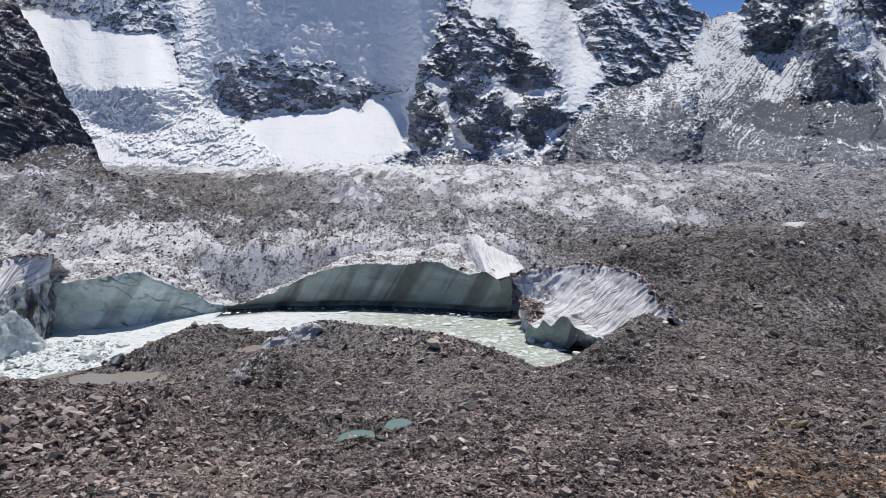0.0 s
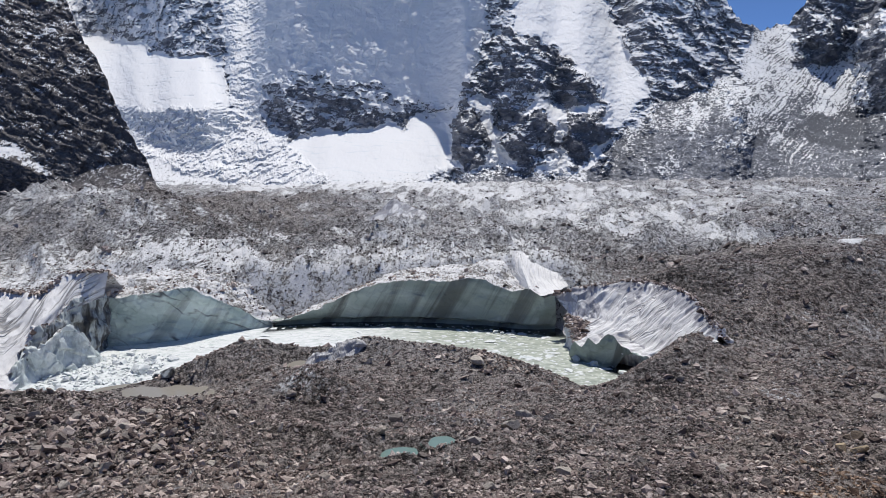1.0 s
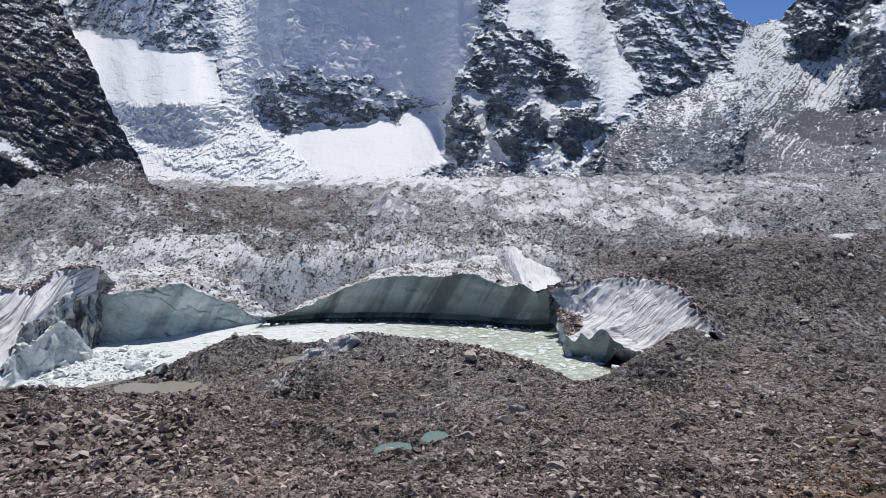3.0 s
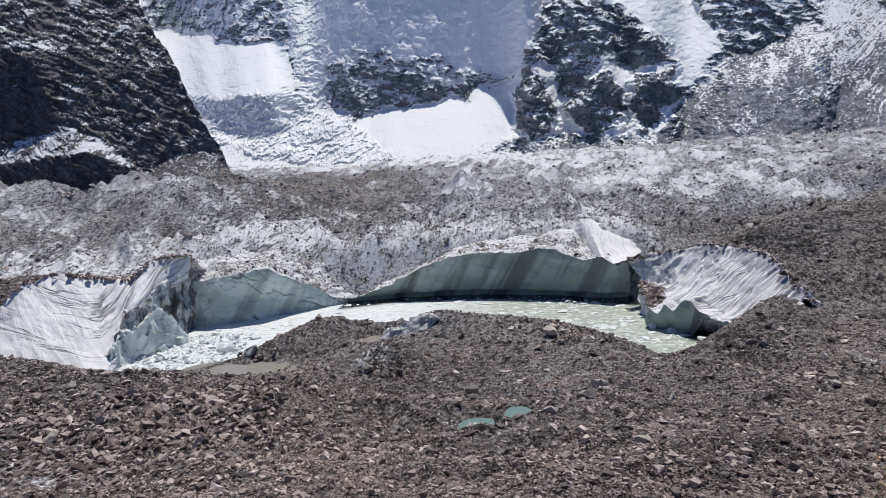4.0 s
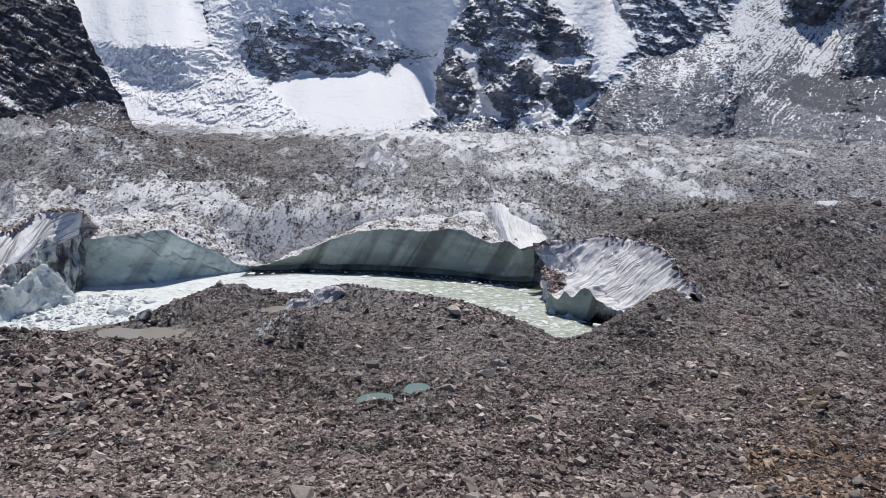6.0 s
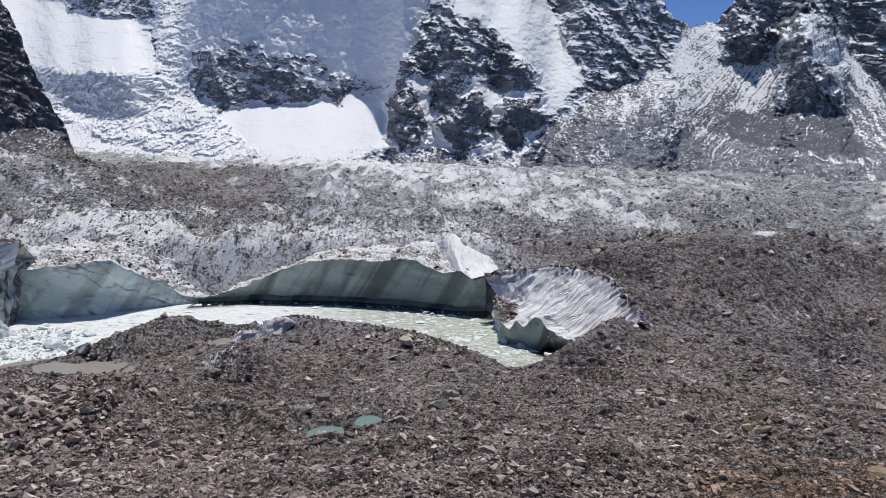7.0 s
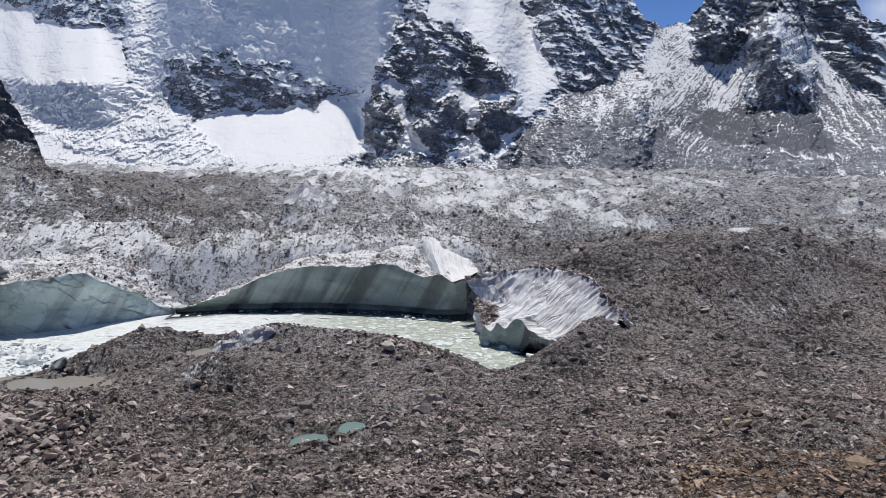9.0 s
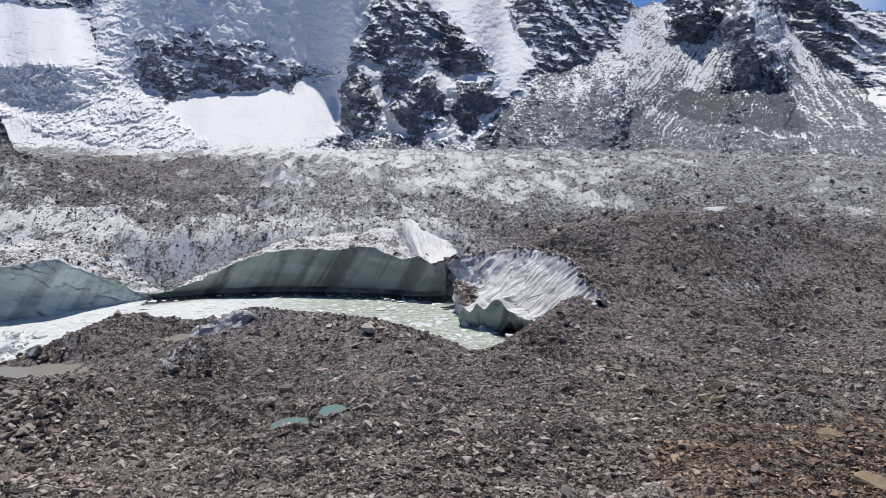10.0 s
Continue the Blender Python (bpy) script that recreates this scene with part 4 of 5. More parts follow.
def soften(v, wide, axis):
    k = np.hanning(wide + 2)[1:-1]
    half = wide // 2
    return np.apply_along_axis(lambda row: np.convolve(np.pad(row, half, "edge"), k / k.sum(), "valid"), 1 - axis, v)


def wall_sheet(bearing, rise, base_y, regions, forward, default, unit, bed_dip, foot, layered, nearer):
    """Follows the slopes upwards from base_y. Rows of rise, columns of bearing. foot: the line of bearing and rise where the snow ends in rubble."""
    AA, EE = np.meshgrid(bearing, rise)
    wa, we = AA + 0.013 * fbm(AA * 34, EE * 34, 7, 61, 0.62), EE + 0.012 * fbm(AA * 34, EE * 34, 7, 62, 0.62)
    slope, snow = np.full(AA.shape, default[0]), np.full(AA.shape, default[1])
    rock, ice, flute = np.full(AA.shape, default[2]), np.full(AA.shape, default[3]), np.zeros(AA.shape)
    for title, s, c, r, i, poly in regions:
        d = inside(wa, we, poly)
        w, v = step(-0.003, 0.003, d), step(-0.004, 0.004, d)
        slope, snow, rock, ice = slope + (s - slope) * w, snow + (c - snow) * v, rock + (r - rock) * v, ice + (i - ice) * v
        flute = flute + (float(title == "wall") - flute) * w
    slope = np.clip(slope + rock * 8 * fbm(AA * 26, EE * 60, 4, 72, 0.6) + ice * 14 * fbm(AA * 32, EE * 40, 3, 71), 12, 76)
    grow = np.gradient(rise)[:, None] / np.maximum(np.tan(np.radians(slope)) - EE, 0.12)
    Y = base_y * np.exp(np.cumsum(grow, axis=0))
    near = np.exp(-((AA + 0.052) / 0.016) ** 2) * step(0.085, 0.05, EE)
    Y = soften(Y, 61, 0) * (1 - near) + soften(Y, 13, 0) * near
    for d, soft, poly in forward:
        t = np.clip(inside(wa, we, poly) / soft, 0, 1)
        Y = Y - d * t * (2 - t) * (1 + 0.25 * fbm(AA * 30, EE * 30, 3, 66))
    X, Z = AA * Y / unit, EE * Y / unit
    firm, loose = np.clip(rock, 0, 1), np.maximum(0, 1 - rock) * np.maximum(0, 1 - ice)
    wx, wz = X + 9 * fbm(X / 38, Z / 38, 4, 87), Z + 7 * fbm(X / 38, Z / 38, 4, 88)
    # crags: spurs and gullies, splintered faces along the bedding, and beds of three thicknesses
    dip = wz + bed_dip * wx
    lay = wx - bed_dip * wz
    out = rock * ((20 - 10 * layered) * (ridged(wx / 95 + 0.2 * wz / 95, wz / 190, 3, 81) - 0.6) + 2.6 * (1 - 0.6 * layered) * (ridged(wx / 24 + wz / 90, wz / 50, 6, 78, 0.62) - 0.7) + (1 - 0.5 * layered) * (4.5 * facets(wx / 15, wz / 27, 79) + 2.0 * facets(wx / 6.5, wz / 10, 80)) + 3.2 * (ridged(lay / (24 + 26 * layered), dip / 9, 6, 82, 0.66) - 0.8))
    for thick, seed, deep in ((26.0, 101, 0.34), (10.0, 103, 0.42), (4.2, 105, 0.45)):
        h = dip / thick + 0.45 * fbm(X / (3 * thick), Z / (2 * thick), 4, seed)
        f = h - np.floor(h)
        out = out + firm * deep * (1 + 0.4 * layered) * thick * step(-0.3, 0.2, fbm(X / (2.5 * thick), Z / (1.5 * thick), 3, seed + 1)) * (f - 0.5 - 3.6 * np.maximum(0, f - 0.72))
    # flutes of the shaded wall, blocks of the icefall, drifts and small stones
    out = out + flute * (1.6 * (ridged(X / 17 + 0.4 * fbm(X / 40, Z / 120, 3, 75), Z / 260, 3, 76) - 0.6) + 7 * fbm(X / 75, Z / 150, 3, 79) + 1.0 * ridged(X / 60 + Z / 70, Z / 40, 5, 73))
    tx, tz = X + 14 * fbm(X / 24, Z / 24, 5, 84, 0.6), Z + 12 * fbm(X / 24, Z / 24, 5, 85, 0.6)
    tumble = ridged(tx / 34, tz / 20, 6, 83, 0.62) - 0.7
    d1, d2, r1 = cells(tx / 11, tz / 7, 93)
    out = out + ice * (6.2 * tumble + 1.8 * ((0.2 + 0.8 * r1) * (1 - np.minimum(d1, 1) ** 2) - 0.5 * step(0.25, 0.0, d2 - d1)) * step(-0.4, 0.1, fbm(X / 50, Z / 30, 3, 96)))
    drift = step(0.8, 1.2, snow) * loose
    h = (Z + 0.1 * X) / 9 + 0.9 * fbm(X / 55, Z / 25, 4, 107)
    crack = np.exp(-((h - np.round(h)) / 0.07) ** 2) * step(0.0, 0.25, fbm(X / 95, Z / 14, 3, 108))
    out = out + loose * (3.2 * fbm(X / 50, Z / 40, 4, 86) + 0.5 * fbm(X / 4, Z / 3, 3, 99, 0.7)) - 3.0 * drift * crack * step(-0.25, -0.35, AA)
    grain = fbm(X / 7, Z / 5, 4, 109, 0.85)
    out = out + loose * (1 - drift) * (1.0 * grain + 1.4 * (ridged(X / 34, Z / 70, 3, 95) - 0.6))
    Y = (Y - unit * out) * (1 - (1 - np.interp(AA, *nearer)) * step(0.09, -0.02, EE))
    p = np.stack([AA * Y, Y, 30 + EE * Y], -1)
    lie = normals(p)
    lie = np.where(lie[..., 1] > 0, -1, 1) * lie[..., 2]
    broad = soften(soften(lie, 9, 0), 9, 1)
    # snow lies on ledges; on scree it lies in streaks that run down from the gully
    fall = (AA - 0.66) / (0.4 - np.minimum(EE, 0.38)) * 80
    side = step(0.57, 0.63, AA + 0.3 * (EE - 0.1))
    fall = fall * (1 - side) + side * (AA + 0.8 * EE) * 110
    streak = fbm(fall + 1.8 * fbm(AA * 25, EE * 25, 4, 97), EE * 14, 5, 94, 0.65) * step(0.36, 0.42, AA) + 0.6 * fbm(X / 14 - Z / 20, Z / 30, 4, 98) * step(0.42, 0.36, AA)
    patch = fbm(X / 60, Z / 40, 5, 89, 0.6)
    speck = fbm(X / 3.2, Z / 2.4, 3, 110, 0.9)
    mean = soften(soften(lie, 81, 0), 81, 1)
    wide = np.sqrt(soften(soften((lie - mean) ** 2, 81, 0), 81, 1)) + 0.04
    ledges = 0.5 + 1.3 * ((0.5 * lie + 0.5 * broad - mean) / wide + 1.1 * patch + 0.5 * grain + 0.9 * speck + 3.2 * (snow - 0.5))
    strewn = 0.5 + 4.5 * (snow - 0.5) + 1.5 * streak + 0.9 * grain + 1.4 * speck + 0.9 * patch + 0.75 * np.clip((EE - 0.07) / 0.08, -0.7, 0.9)
    firmly = step(0.25, 0.6, rock)
    cover = ledges * firmly + strewn * (1 - firmly) + 5 * ice
    below = (EE - np.interp(AA, *foot)) / 0.02
    cover = np.minimum(cover, 1.0 + 1.6 * below + 0.9 * grain + 1.5 * speck + 1.2 * patch) if foot[1][0] > -1 else cover
    tone = 0.47 - 0.06 * loose + loose * (0.3 * speck + 0.25 * grain) - 0.3 * loose * step(0.36, 0.24, snow) + 0.16 * fbm(lay / 50, dip / 14, 5, 111, 0.6) + 0.1 * fbm(X / 9, Z / 9, 3, 112)
    blue = np.clip(ice, 0, 1) * step(0.75, 0.2, lie) * 0.4 + drift * crack * 0.5
    keep = np.clip(0.15 + rock, 0, 1)
    return p[..., 0], p[..., 1], p[..., 2], {"snow": np.clip(cover, -2, 3), "tone": tone, "blue": blue, "crag": keep}


def mountain(name, bearing, rise, tops, base_y, regions, forward, default, mat, label, back, bed_dip, layered=0.0, foot=((0, 1), (-9, -9)), nearer=((0, 1), (1, 1))):
    """A wall sheet cut at its skyline, with its far side."""
    X, Y, Z, looks = wall_sheet(bearing, rise, base_y, regions, forward, default, base_y / 1000, bed_dip, foot, layered, nearer)
    AA, EE = np.meshgrid(bearing, rise)
    top = np.interp(bearing, *tops) + 0.011 * fbm(bearing * 40, bearing * 0, 5, 91, 0.6) + 0.003 * fbm(bearing * 160, bearing * 0, 3, 92)
    over = EE > top[None, :]
    first = np.argmax(over, axis=0)
    first[~over.any(axis=0)] = len(rise) - 1
    cols = np.arange(len(bearing))
    past = np.maximum(np.arange(len(rise))[:, None] - first[None, :], 0)
    edge_y, edge_z = Y[first, cols][None, :], Z[first, cols][None, :]
    Y = np.where(over, edge_y + past * back / 200, Y)
    Z = np.where(over, edge_z - past * back / 260, Z)
    X = AA * Y + 0.003 * Y * fbm(AA * 45, EE * 45, 5, 98, 0.6)
    far_y = Y[-1] + back
    p = np.concatenate([np.stack([X, Y, Z], -1), np.stack([bearing * far_y, far_y, 0 * far_y + 5], -1)[None]], 0)
    me = mesh_from(name, p.reshape(-1, 3), grid_faces(len(rise) + 1, len(bearing)))
    for title, values in looks.items():
        give(me, title, np.concatenate([values, values[-1:]], 0))
    return thing(name, me, mat, label, "mountain", kind="structure")


FOOT_A, FOOT_E = [-0.7, -0.495, -0.42, -0.348, -0.24, -0.154, -0.071, 0.002, 0.1, 0.3], [0.02, 0.0, -0.006, -0.014, -0.01, -0.009, 0.0, 0.01, 0.008, -0.06]
mountain("mountain_headwall", np.r_[np.arange(-2.0, -0.64, 0.02), np.arange(-0.64, 0.8, 0.0011), np.arange(0.8, 2.0, 0.02)], np.r_[np.arange(-0.06, 0.275, 0.00095), np.arange(0.275, 0.52, 0.008)],
         (SKY_A, SKY_E), 1000.0, REGIONS, FORWARD, (52, 0.62, 0.9, 0.0), mat_mountain, "steep mountain headwall of dark rock, snowfields and an icefall", 500, 0.22, 0.0, (FOOT_A, FOOT_E), ([0.42, 0.51, 0.6, 0.757], [1.0, 0.88, 0.72, 0.52]))

SPUR_SKY_A = [-2.6, -1.2, -0.743, -0.647, -0.619, -0.595, -0.574, -0.547, -0.531, -0.514, -0.498, -0.472, -0.43, -0.42]
SPUR_SKY_E = [0.5, 0.5, 0.33, 0.285, 0.26, 0.206, 0.174, 0.0985, 0.067, 0.035, -0.006, -0.043, -0.087, -0.1]
SPUR_REGIONS = []
SPUR_REGIONS.append(("face", 56, 0.22, 0.9, 0.0, [(-2.6, -0.02), (-0.78, -0.03), (-0.62, -0.01), (-0.47, -0.01), (-0.5, 0.3), (-0.9, 0.6), (-2.6, 0.6)]))
SPUR_REGIONS.append(("face", 50, 0.32, 0.9, 0.0, [(-2.6, 0.2), (-0.95, 0.22), (-0.75, 0.2), (-0.62, 0.14), (-0.55, 0.2), (-0.9, 0.6), (-2.6, 0.6)]))
SPUR_REGIONS.append(("cliff", 72, 0.02, 0.7, 0.0, [(-1.2, 0.19), (-0.925, 0.192), (-0.864, 0.21), (-0.776, 0.158), (-0.78, 0.085), (-0.854, 0.066), (-0.938, 0.032), (-1.2, 0.01)]))
SPUR_REGIONS.append(("cliff", 74, -0.1, 0.6, 0.0, [(-0.989, 0.005), (-0.904, 0.031), (-0.781, 0.037), (-0.707, 0.031), (-0.649, -0.009), (-0.692, -0.021), (-0.764, -0.039), (-0.844, -0.02)]))
SPUR_REGIONS.append(("ledge", 36, 0.42, 0.6, 0.0, [(-0.981, 0.018), (-0.854, 0.069), (-0.775, 0.081), (-0.685, 0.043), (-0.649, -0.004), (-0.707, 0.028), (-0.781, 0.037), (-0.905, 0.028)]))
SPUR_REGIONS.append(("scree", 34, 0.48, 0.25, 0.0, [(-0.703, -0.025), (-0.649, -0.004), (-0.574, 0.027), (-0.506, 0.017), (-0.45, -0.08), (-0.685, -0.08)]))
mountain("rock_spur", np.r_[np.arange(-2.6, -1.1, 0.02), np.arange(-1.1, -0.42, 0.0014)], np.r_[np.arange(-0.1, 0.3, 0.0013), np.arange(0.3, 0.52, 0.01)],
         (SPUR_SKY_A, SPUR_SKY_E), 216.0, SPUR_REGIONS, [], (33, 0.3, 0.3, 0.0), mat_spur, "dark layered rock spur dusted with snow above scree", 100, 0.5, 1.0)


# ---- stones ----
def stone_forms(count, seed, points=11):
    """Angular stones as hulls of random points, of unit size: arrays of points and triangles."""
    rng, forms = random.Random(seed), []
    for _ in range(count):
        bm = bmesh.new()
        wide = (1.0, rng.uniform(0.6, 0.95), rng.uniform(0.4, 0.75))
        # small ones as worn eight-cornered or six-cornered blocks, larger ones as free hulls
        corners = {6: [(1, -0.1, -0.2), (-1, 0.1, 0.1), (0.1, 1, -0.1), (-0.1, -1, 0.2), (0.2, 0.1, 1), (-0.1, -0.2, -1)], 8: [(i, j, k) for i in (-0.66, 0.66) for j in (-0.6, 0.6) for k in (-0.6, 0.6)]}.get(points, [])
        for k in range(points):
            if corners:
                v = Vector([c + rng.gauss(0, 0.27) for c in corners[k]]) * 0.5
            else:
                v = Vector((rng.gauss(0, 1), rng.gauss(0, 1), rng.gauss(0, 1))).normalized() * rng.uniform(0.42, 0.56)
            bm.verts.new((v.x * wide[0], v.y * wide[1], v.z * wide[2]))
        hull = bmesh.ops.convex_hull(bm, input=bm.verts[:])
        bmesh.ops.delete(bm, geom=[g for g in hull["geom_interior"] if isinstance(g, bmesh.types.BMVert)], context="VERTS")
        bmesh.ops.triangulate(bm, faces=bm.faces[:])
        bm.verts.index_update()
        forms.append((np.array([v.co[:] for v in bm.verts]), np.array([[v.index for v in f.verts] for f in bm.faces])))
        bm.free()
    return forms


def scatter(name, x, y, size, seed, label, mat, sink=0.22, points=9, z=None):
    rng = np.random.default_rng(seed)
    forms = stone_forms(24, seed, points)
    z = ground_z(x, y) if z is None else z
    kind = rng.integers(0, len(forms), len(x))
    spin, tip, lean = rng.uniform(0, 2 * np.pi, len(x)), rng.normal(0, 0.35, len(x)), rng.normal(0, 0.35, len(x))
    V, T, start = [], [], 0
    for k, (fv, ft) in enumerate(forms):
        i = np.nonzero(kind == k)[0]
        c, s = np.cos(spin[i]), np.sin(spin[i])
        p = fv[None] * size[i, None, None]
        p = np.stack([p[..., 0], p[..., 1] * np.cos(tip[i])[:, None] - p[..., 2] * np.sin(tip[i])[:, None], p[..., 1] * np.sin(tip[i])[:, None] + p[..., 2] * np.cos(tip[i])[:, None]], -1)
        p = np.stack([p[..., 0] * np.cos(lean[i])[:, None] + p[..., 2] * np.sin(lean[i])[:, None], p[..., 1], p[..., 2] * np.cos(lean[i])[:, None] - p[..., 0] * np.sin(lean[i])[:, None]], -1)
        q = np.stack([p[..., 0] * c[:, None] - p[..., 1] * s[:, None] + x[i, None], p[..., 0] * s[:, None] + p[..., 1] * c[:, None] + y[i, None], p[..., 2] + z[i, None] + sink * 0.4 * size[i, None]], -1)
        V.append(q.reshape(-1, 3))
        T.append((ft[None] + start + np.arange(len(i))[:, None, None] * len(fv)).reshape(-1, 3))
        start += len(i) * len(fv)
    return thing(name, mesh_from(name, np.concatenate(V), np.concatenate(T), False), mat, label, "rubble", kind="stuff")


def brownish(x, y):
    """The earthy slope close below the overlook."""
    return (x + 2.5 * fbm(x / 6, y / 6, 3, 57) > 0.42 * y + 1.5) & (y < 40 + 6 * fbm(x / 9, y / 9, 2, 58))


def bare(x, y, margin=0.6):
    ok = inside(x, y, POND) < -margin
    for poly in ICE_SPOTS:
        ok &= inside(x, y, poly) < 0
    for cx, cy, rx, ry, level in POOLS:
        ok &= np.hypot((x - cx) / rx, (y - cy) / ry) > 1.15
    ok &= ~((y > 114) & (y < 150) & (x < 20) & (x > -80))
    return ok


def smooth_ground(x, y):
    """Where grit and dust lie with few stones, 0 to 1."""
    v = step(0.05, 0.35, fbm(x / 15 + y / 40, y / 10, 4, 68))
    for cx, cy, r, c in SPOTS:
        v = np.maximum(v, np.minimum(1, 2.2 * c) * np.exp(-((x - cx) / r) ** 2 - ((y - cy) / (0.7 * r)) ** 2))
    return v


rng = np.random.default_rng(5)
n = 180000
y = 9 * (128 / 9) ** (rng.random(n) ** 0.66)
x = y * rng.uniform(-1.08, 0.86, n)
size = 0.066 * (1 - rng.random(n)) ** -0.6 * (0.5 + y / 42)
ok = bare(x, y) & (size < 0.6) & (fbm(x / 9, y / 6, 4, 28) > rng.uniform(-1.4, 0.2, n))
earth = brownish(x, y)
size = np.minimum(size, 0.12 + y / 130)
close = ok & ~earth & (y < 34)
scatter("moraine_pebbles", x[close], y[close], size[close], 26, "small worn grey-brown stones below the overlook", mat_stone, points=8)
ok &= ~close
scatter("moraine_gravel", x[ok & ~earth], y[ok & ~earth], size[ok & ~earth], 6, "small angular grey-brown stones covering the moraine", mat_stone, points=6)
scatter("brown_gravel", x[ok & earth], y[ok & earth], size[ok & earth], 16, "small earthy brown stones on the near slope", mat_stone_brown, points=6)
n = 85000
y = 9 * (150 / 9) ** (rng.random(n) ** 0.7)
x = y * rng.uniform(-1.08, 0.86, n)
size = np.minimum(0.088 * (1 - rng.random(n)) ** -0.5 * (0.6 + y / 90), 0.25 + y / 75) * (0.35 + 0.65 * np.clip((y - 6) / 22, 0, 1))
ok = bare(x, y) & (fbm(x / 13, y / 11, 3, 29) > rng.uniform(-0.9, 0.4, n)) & (rng.random(n) > 0.6 * smooth_ground(x, y))
earth = brownish(x, y)
close = ok & ~earth & (y < 45)
scatter("moraine_rubble", x[close], y[close], size[close], 7, "loose angular grey-brown rubble on the moraine", mat_stone, points=8)
away = ok & ~earth & (y >= 45)
scatter("moraine_rubble", x[away], y[away], size[away], 37, "loose angular grey-brown rubble around the pond", mat_stone, points=6)
scatter("brown_rubble", x[ok & earth], y[ok & earth], size[ok & earth], 17, "loose earthy brown rubble on the near slope", mat_stone_brown, points=8)
n = 36000
y = 18 * (130 / 18) ** rng.random(n)
x = y * rng.uniform(-1.08, 0.86, n)
heap = np.exp(-(((x + 29) / 11) ** 2 + ((y - 41) / 8) ** 2) ** 2) + 0.5 * np.exp(-((x + 18.5) / 4) ** 2 - ((y - 38) / 5) ** 2)
crowd = fbm(x / 11, y / 9, 3, 27) - 0.1 + 1.0 * heap + 0.9 * np.exp(-((x - 1) / 9) ** 2 - ((y - 91) / 5) ** 2)
ok = bare(x, y) & (crowd > rng.uniform(0.05, 0.8, n)) & (rng.random(n) > 0.9 * smooth_ground(x, y) * (1 - np.minimum(heap, 1)))
size = rng.uniform(0.2, 0.5, n) * (1 + 0.9 * rng.random(n) ** 4) * (0.62 + y / 160) * (1 + 0.7 * heap + 0.8 * np.exp(-((x - 3) / 10) ** 2 - ((y - 91) / 5) ** 2))
scatter("moraine_cobbles", x[ok], y[ok], size[ok], 8, "heaps of larger angular grey stones on the moraine", mat_stone)
n = 60000
y = 135 * (700 / 135) ** (rng.random(n) ** 0.85)
x = y * rng.uniform(-1.05, 0.86, n)
size = 0.26 * (1 - rng.random(n)) ** -0.45 * (0.5 + y / 260)
ok = bare(x, y, 10) & (rng.random(n) > bare_ice(x, y) * 1.2)
scatter("glacier_rubble", x[ok], y[ok], np.minimum(size[ok], 1.2 + y[ok] / 260), 9, "scattered grey stones on the dirty glacier", mat_stone_grey, points=6)

n = 26000
y = 126 * (230 / 126) ** rng.random(n)
x = y * rng.uniform(-0.62, 0.2, n)
ok = (inside(x, y, POND) < -1.5) & (fbm(x / 12, y / 18, 3, 34) > rng.uniform(-0.7, 0.5, n))
scatter("glacier_grit", x[ok], y[ok], np.minimum(0.16 * (1 - rng.random(ok.sum())) ** -0.45 * y[ok] / 140, 0.9), 39, "dark grit and small stones strewn on the white ice", mat_grit, points=6)

rng = np.random.default_rng(19)
PX, PY, PZ, PS = [], [], [], []
for front, back, count, lo, hi, big in ((I_TOP, I_END, 1700, -0.02, 0.3, 0.6), (B_TOP, B_BACK, 1300, -0.12, 1.0, 0.5), (D_TOP, D_END, 420, 0.02, 0.6, 0.4), (L_LIP, L_BACK, 700, 0.05, 1.0, 0.32), (A_LIP, A_CREST, 800, 0.04, 1.0, 0.3), (B_LOW[:3], B_MID[:2], 1700, -0.2, 0.8, 0.3), (F_TOP, F_END, 200, 0.0, 0.5, 0.5)):
    u, v = rng.random(count), lo + (hi - lo) * rng.random(count) ** 1.3
    p = np.array([along(front, s) for s in u]) * (1 - v[:, None]) + np.array([along(back, s) for s in u]) * v[:, None]
    PX.append(p[:, 0] + rng.normal(0, 0.35, count))
    PY.append(p[:, 1] + rng.normal(0, 0.35, count))
    PZ.append(p[:, 2] + 0.12)
    PS.append(np.minimum(big * 0.55 * (1 - rng.random(count)) ** -0.45, 1.3))
scatter("rim_rubble", np.concatenate(PX), np.concatenate(PY), np.concatenate(PS), 20, "dark stones lying on the rims and crust of the ice cliffs", mat_stone, points=8, z=np.concatenate(PZ))


# ---- boulders ----
def boulder_form(seed, cuts=15):
    """A ball of rock with its sides split off along random planes, of unit length."""
    rng = random.Random(seed)
    bm = bmesh.new()
    bmesh.ops.create_icosphere(bm, subdivisions=3, radius=0.62)
    wide = Vector((1.0, rng.uniform(0.65, 0.9), rng.uniform(0.5, 0.75)))
    planes = []
    for _ in range(cuts):
        v = Vector((rng.gauss(0, 1), rng.gauss(0, 1), rng.gauss(0, 0.8))).normalized()
        planes.append((v, rng.uniform(0.24, 0.4)))
    for v in bm.verts:
        for axis, d in planes:
            over = v.co.dot(axis) - d
            if over > 0:
                v.co -= axis * over
        v.co += v.co.normalized() * (0.02 * noise.noise(v.co * 5 + Vector((seed, 0, 0))) + 0.012 * noise.noise(v.co * 14))
        v.co = Vector((v.co.x * wide.x, v.co.y * wide.y, v.co.z * wide.z))
    me = bpy.data.meshes.new("boulder")
    bm.to_mesh(me)
    bm.free()
    me.materials.append(mat_boulder)
    return me


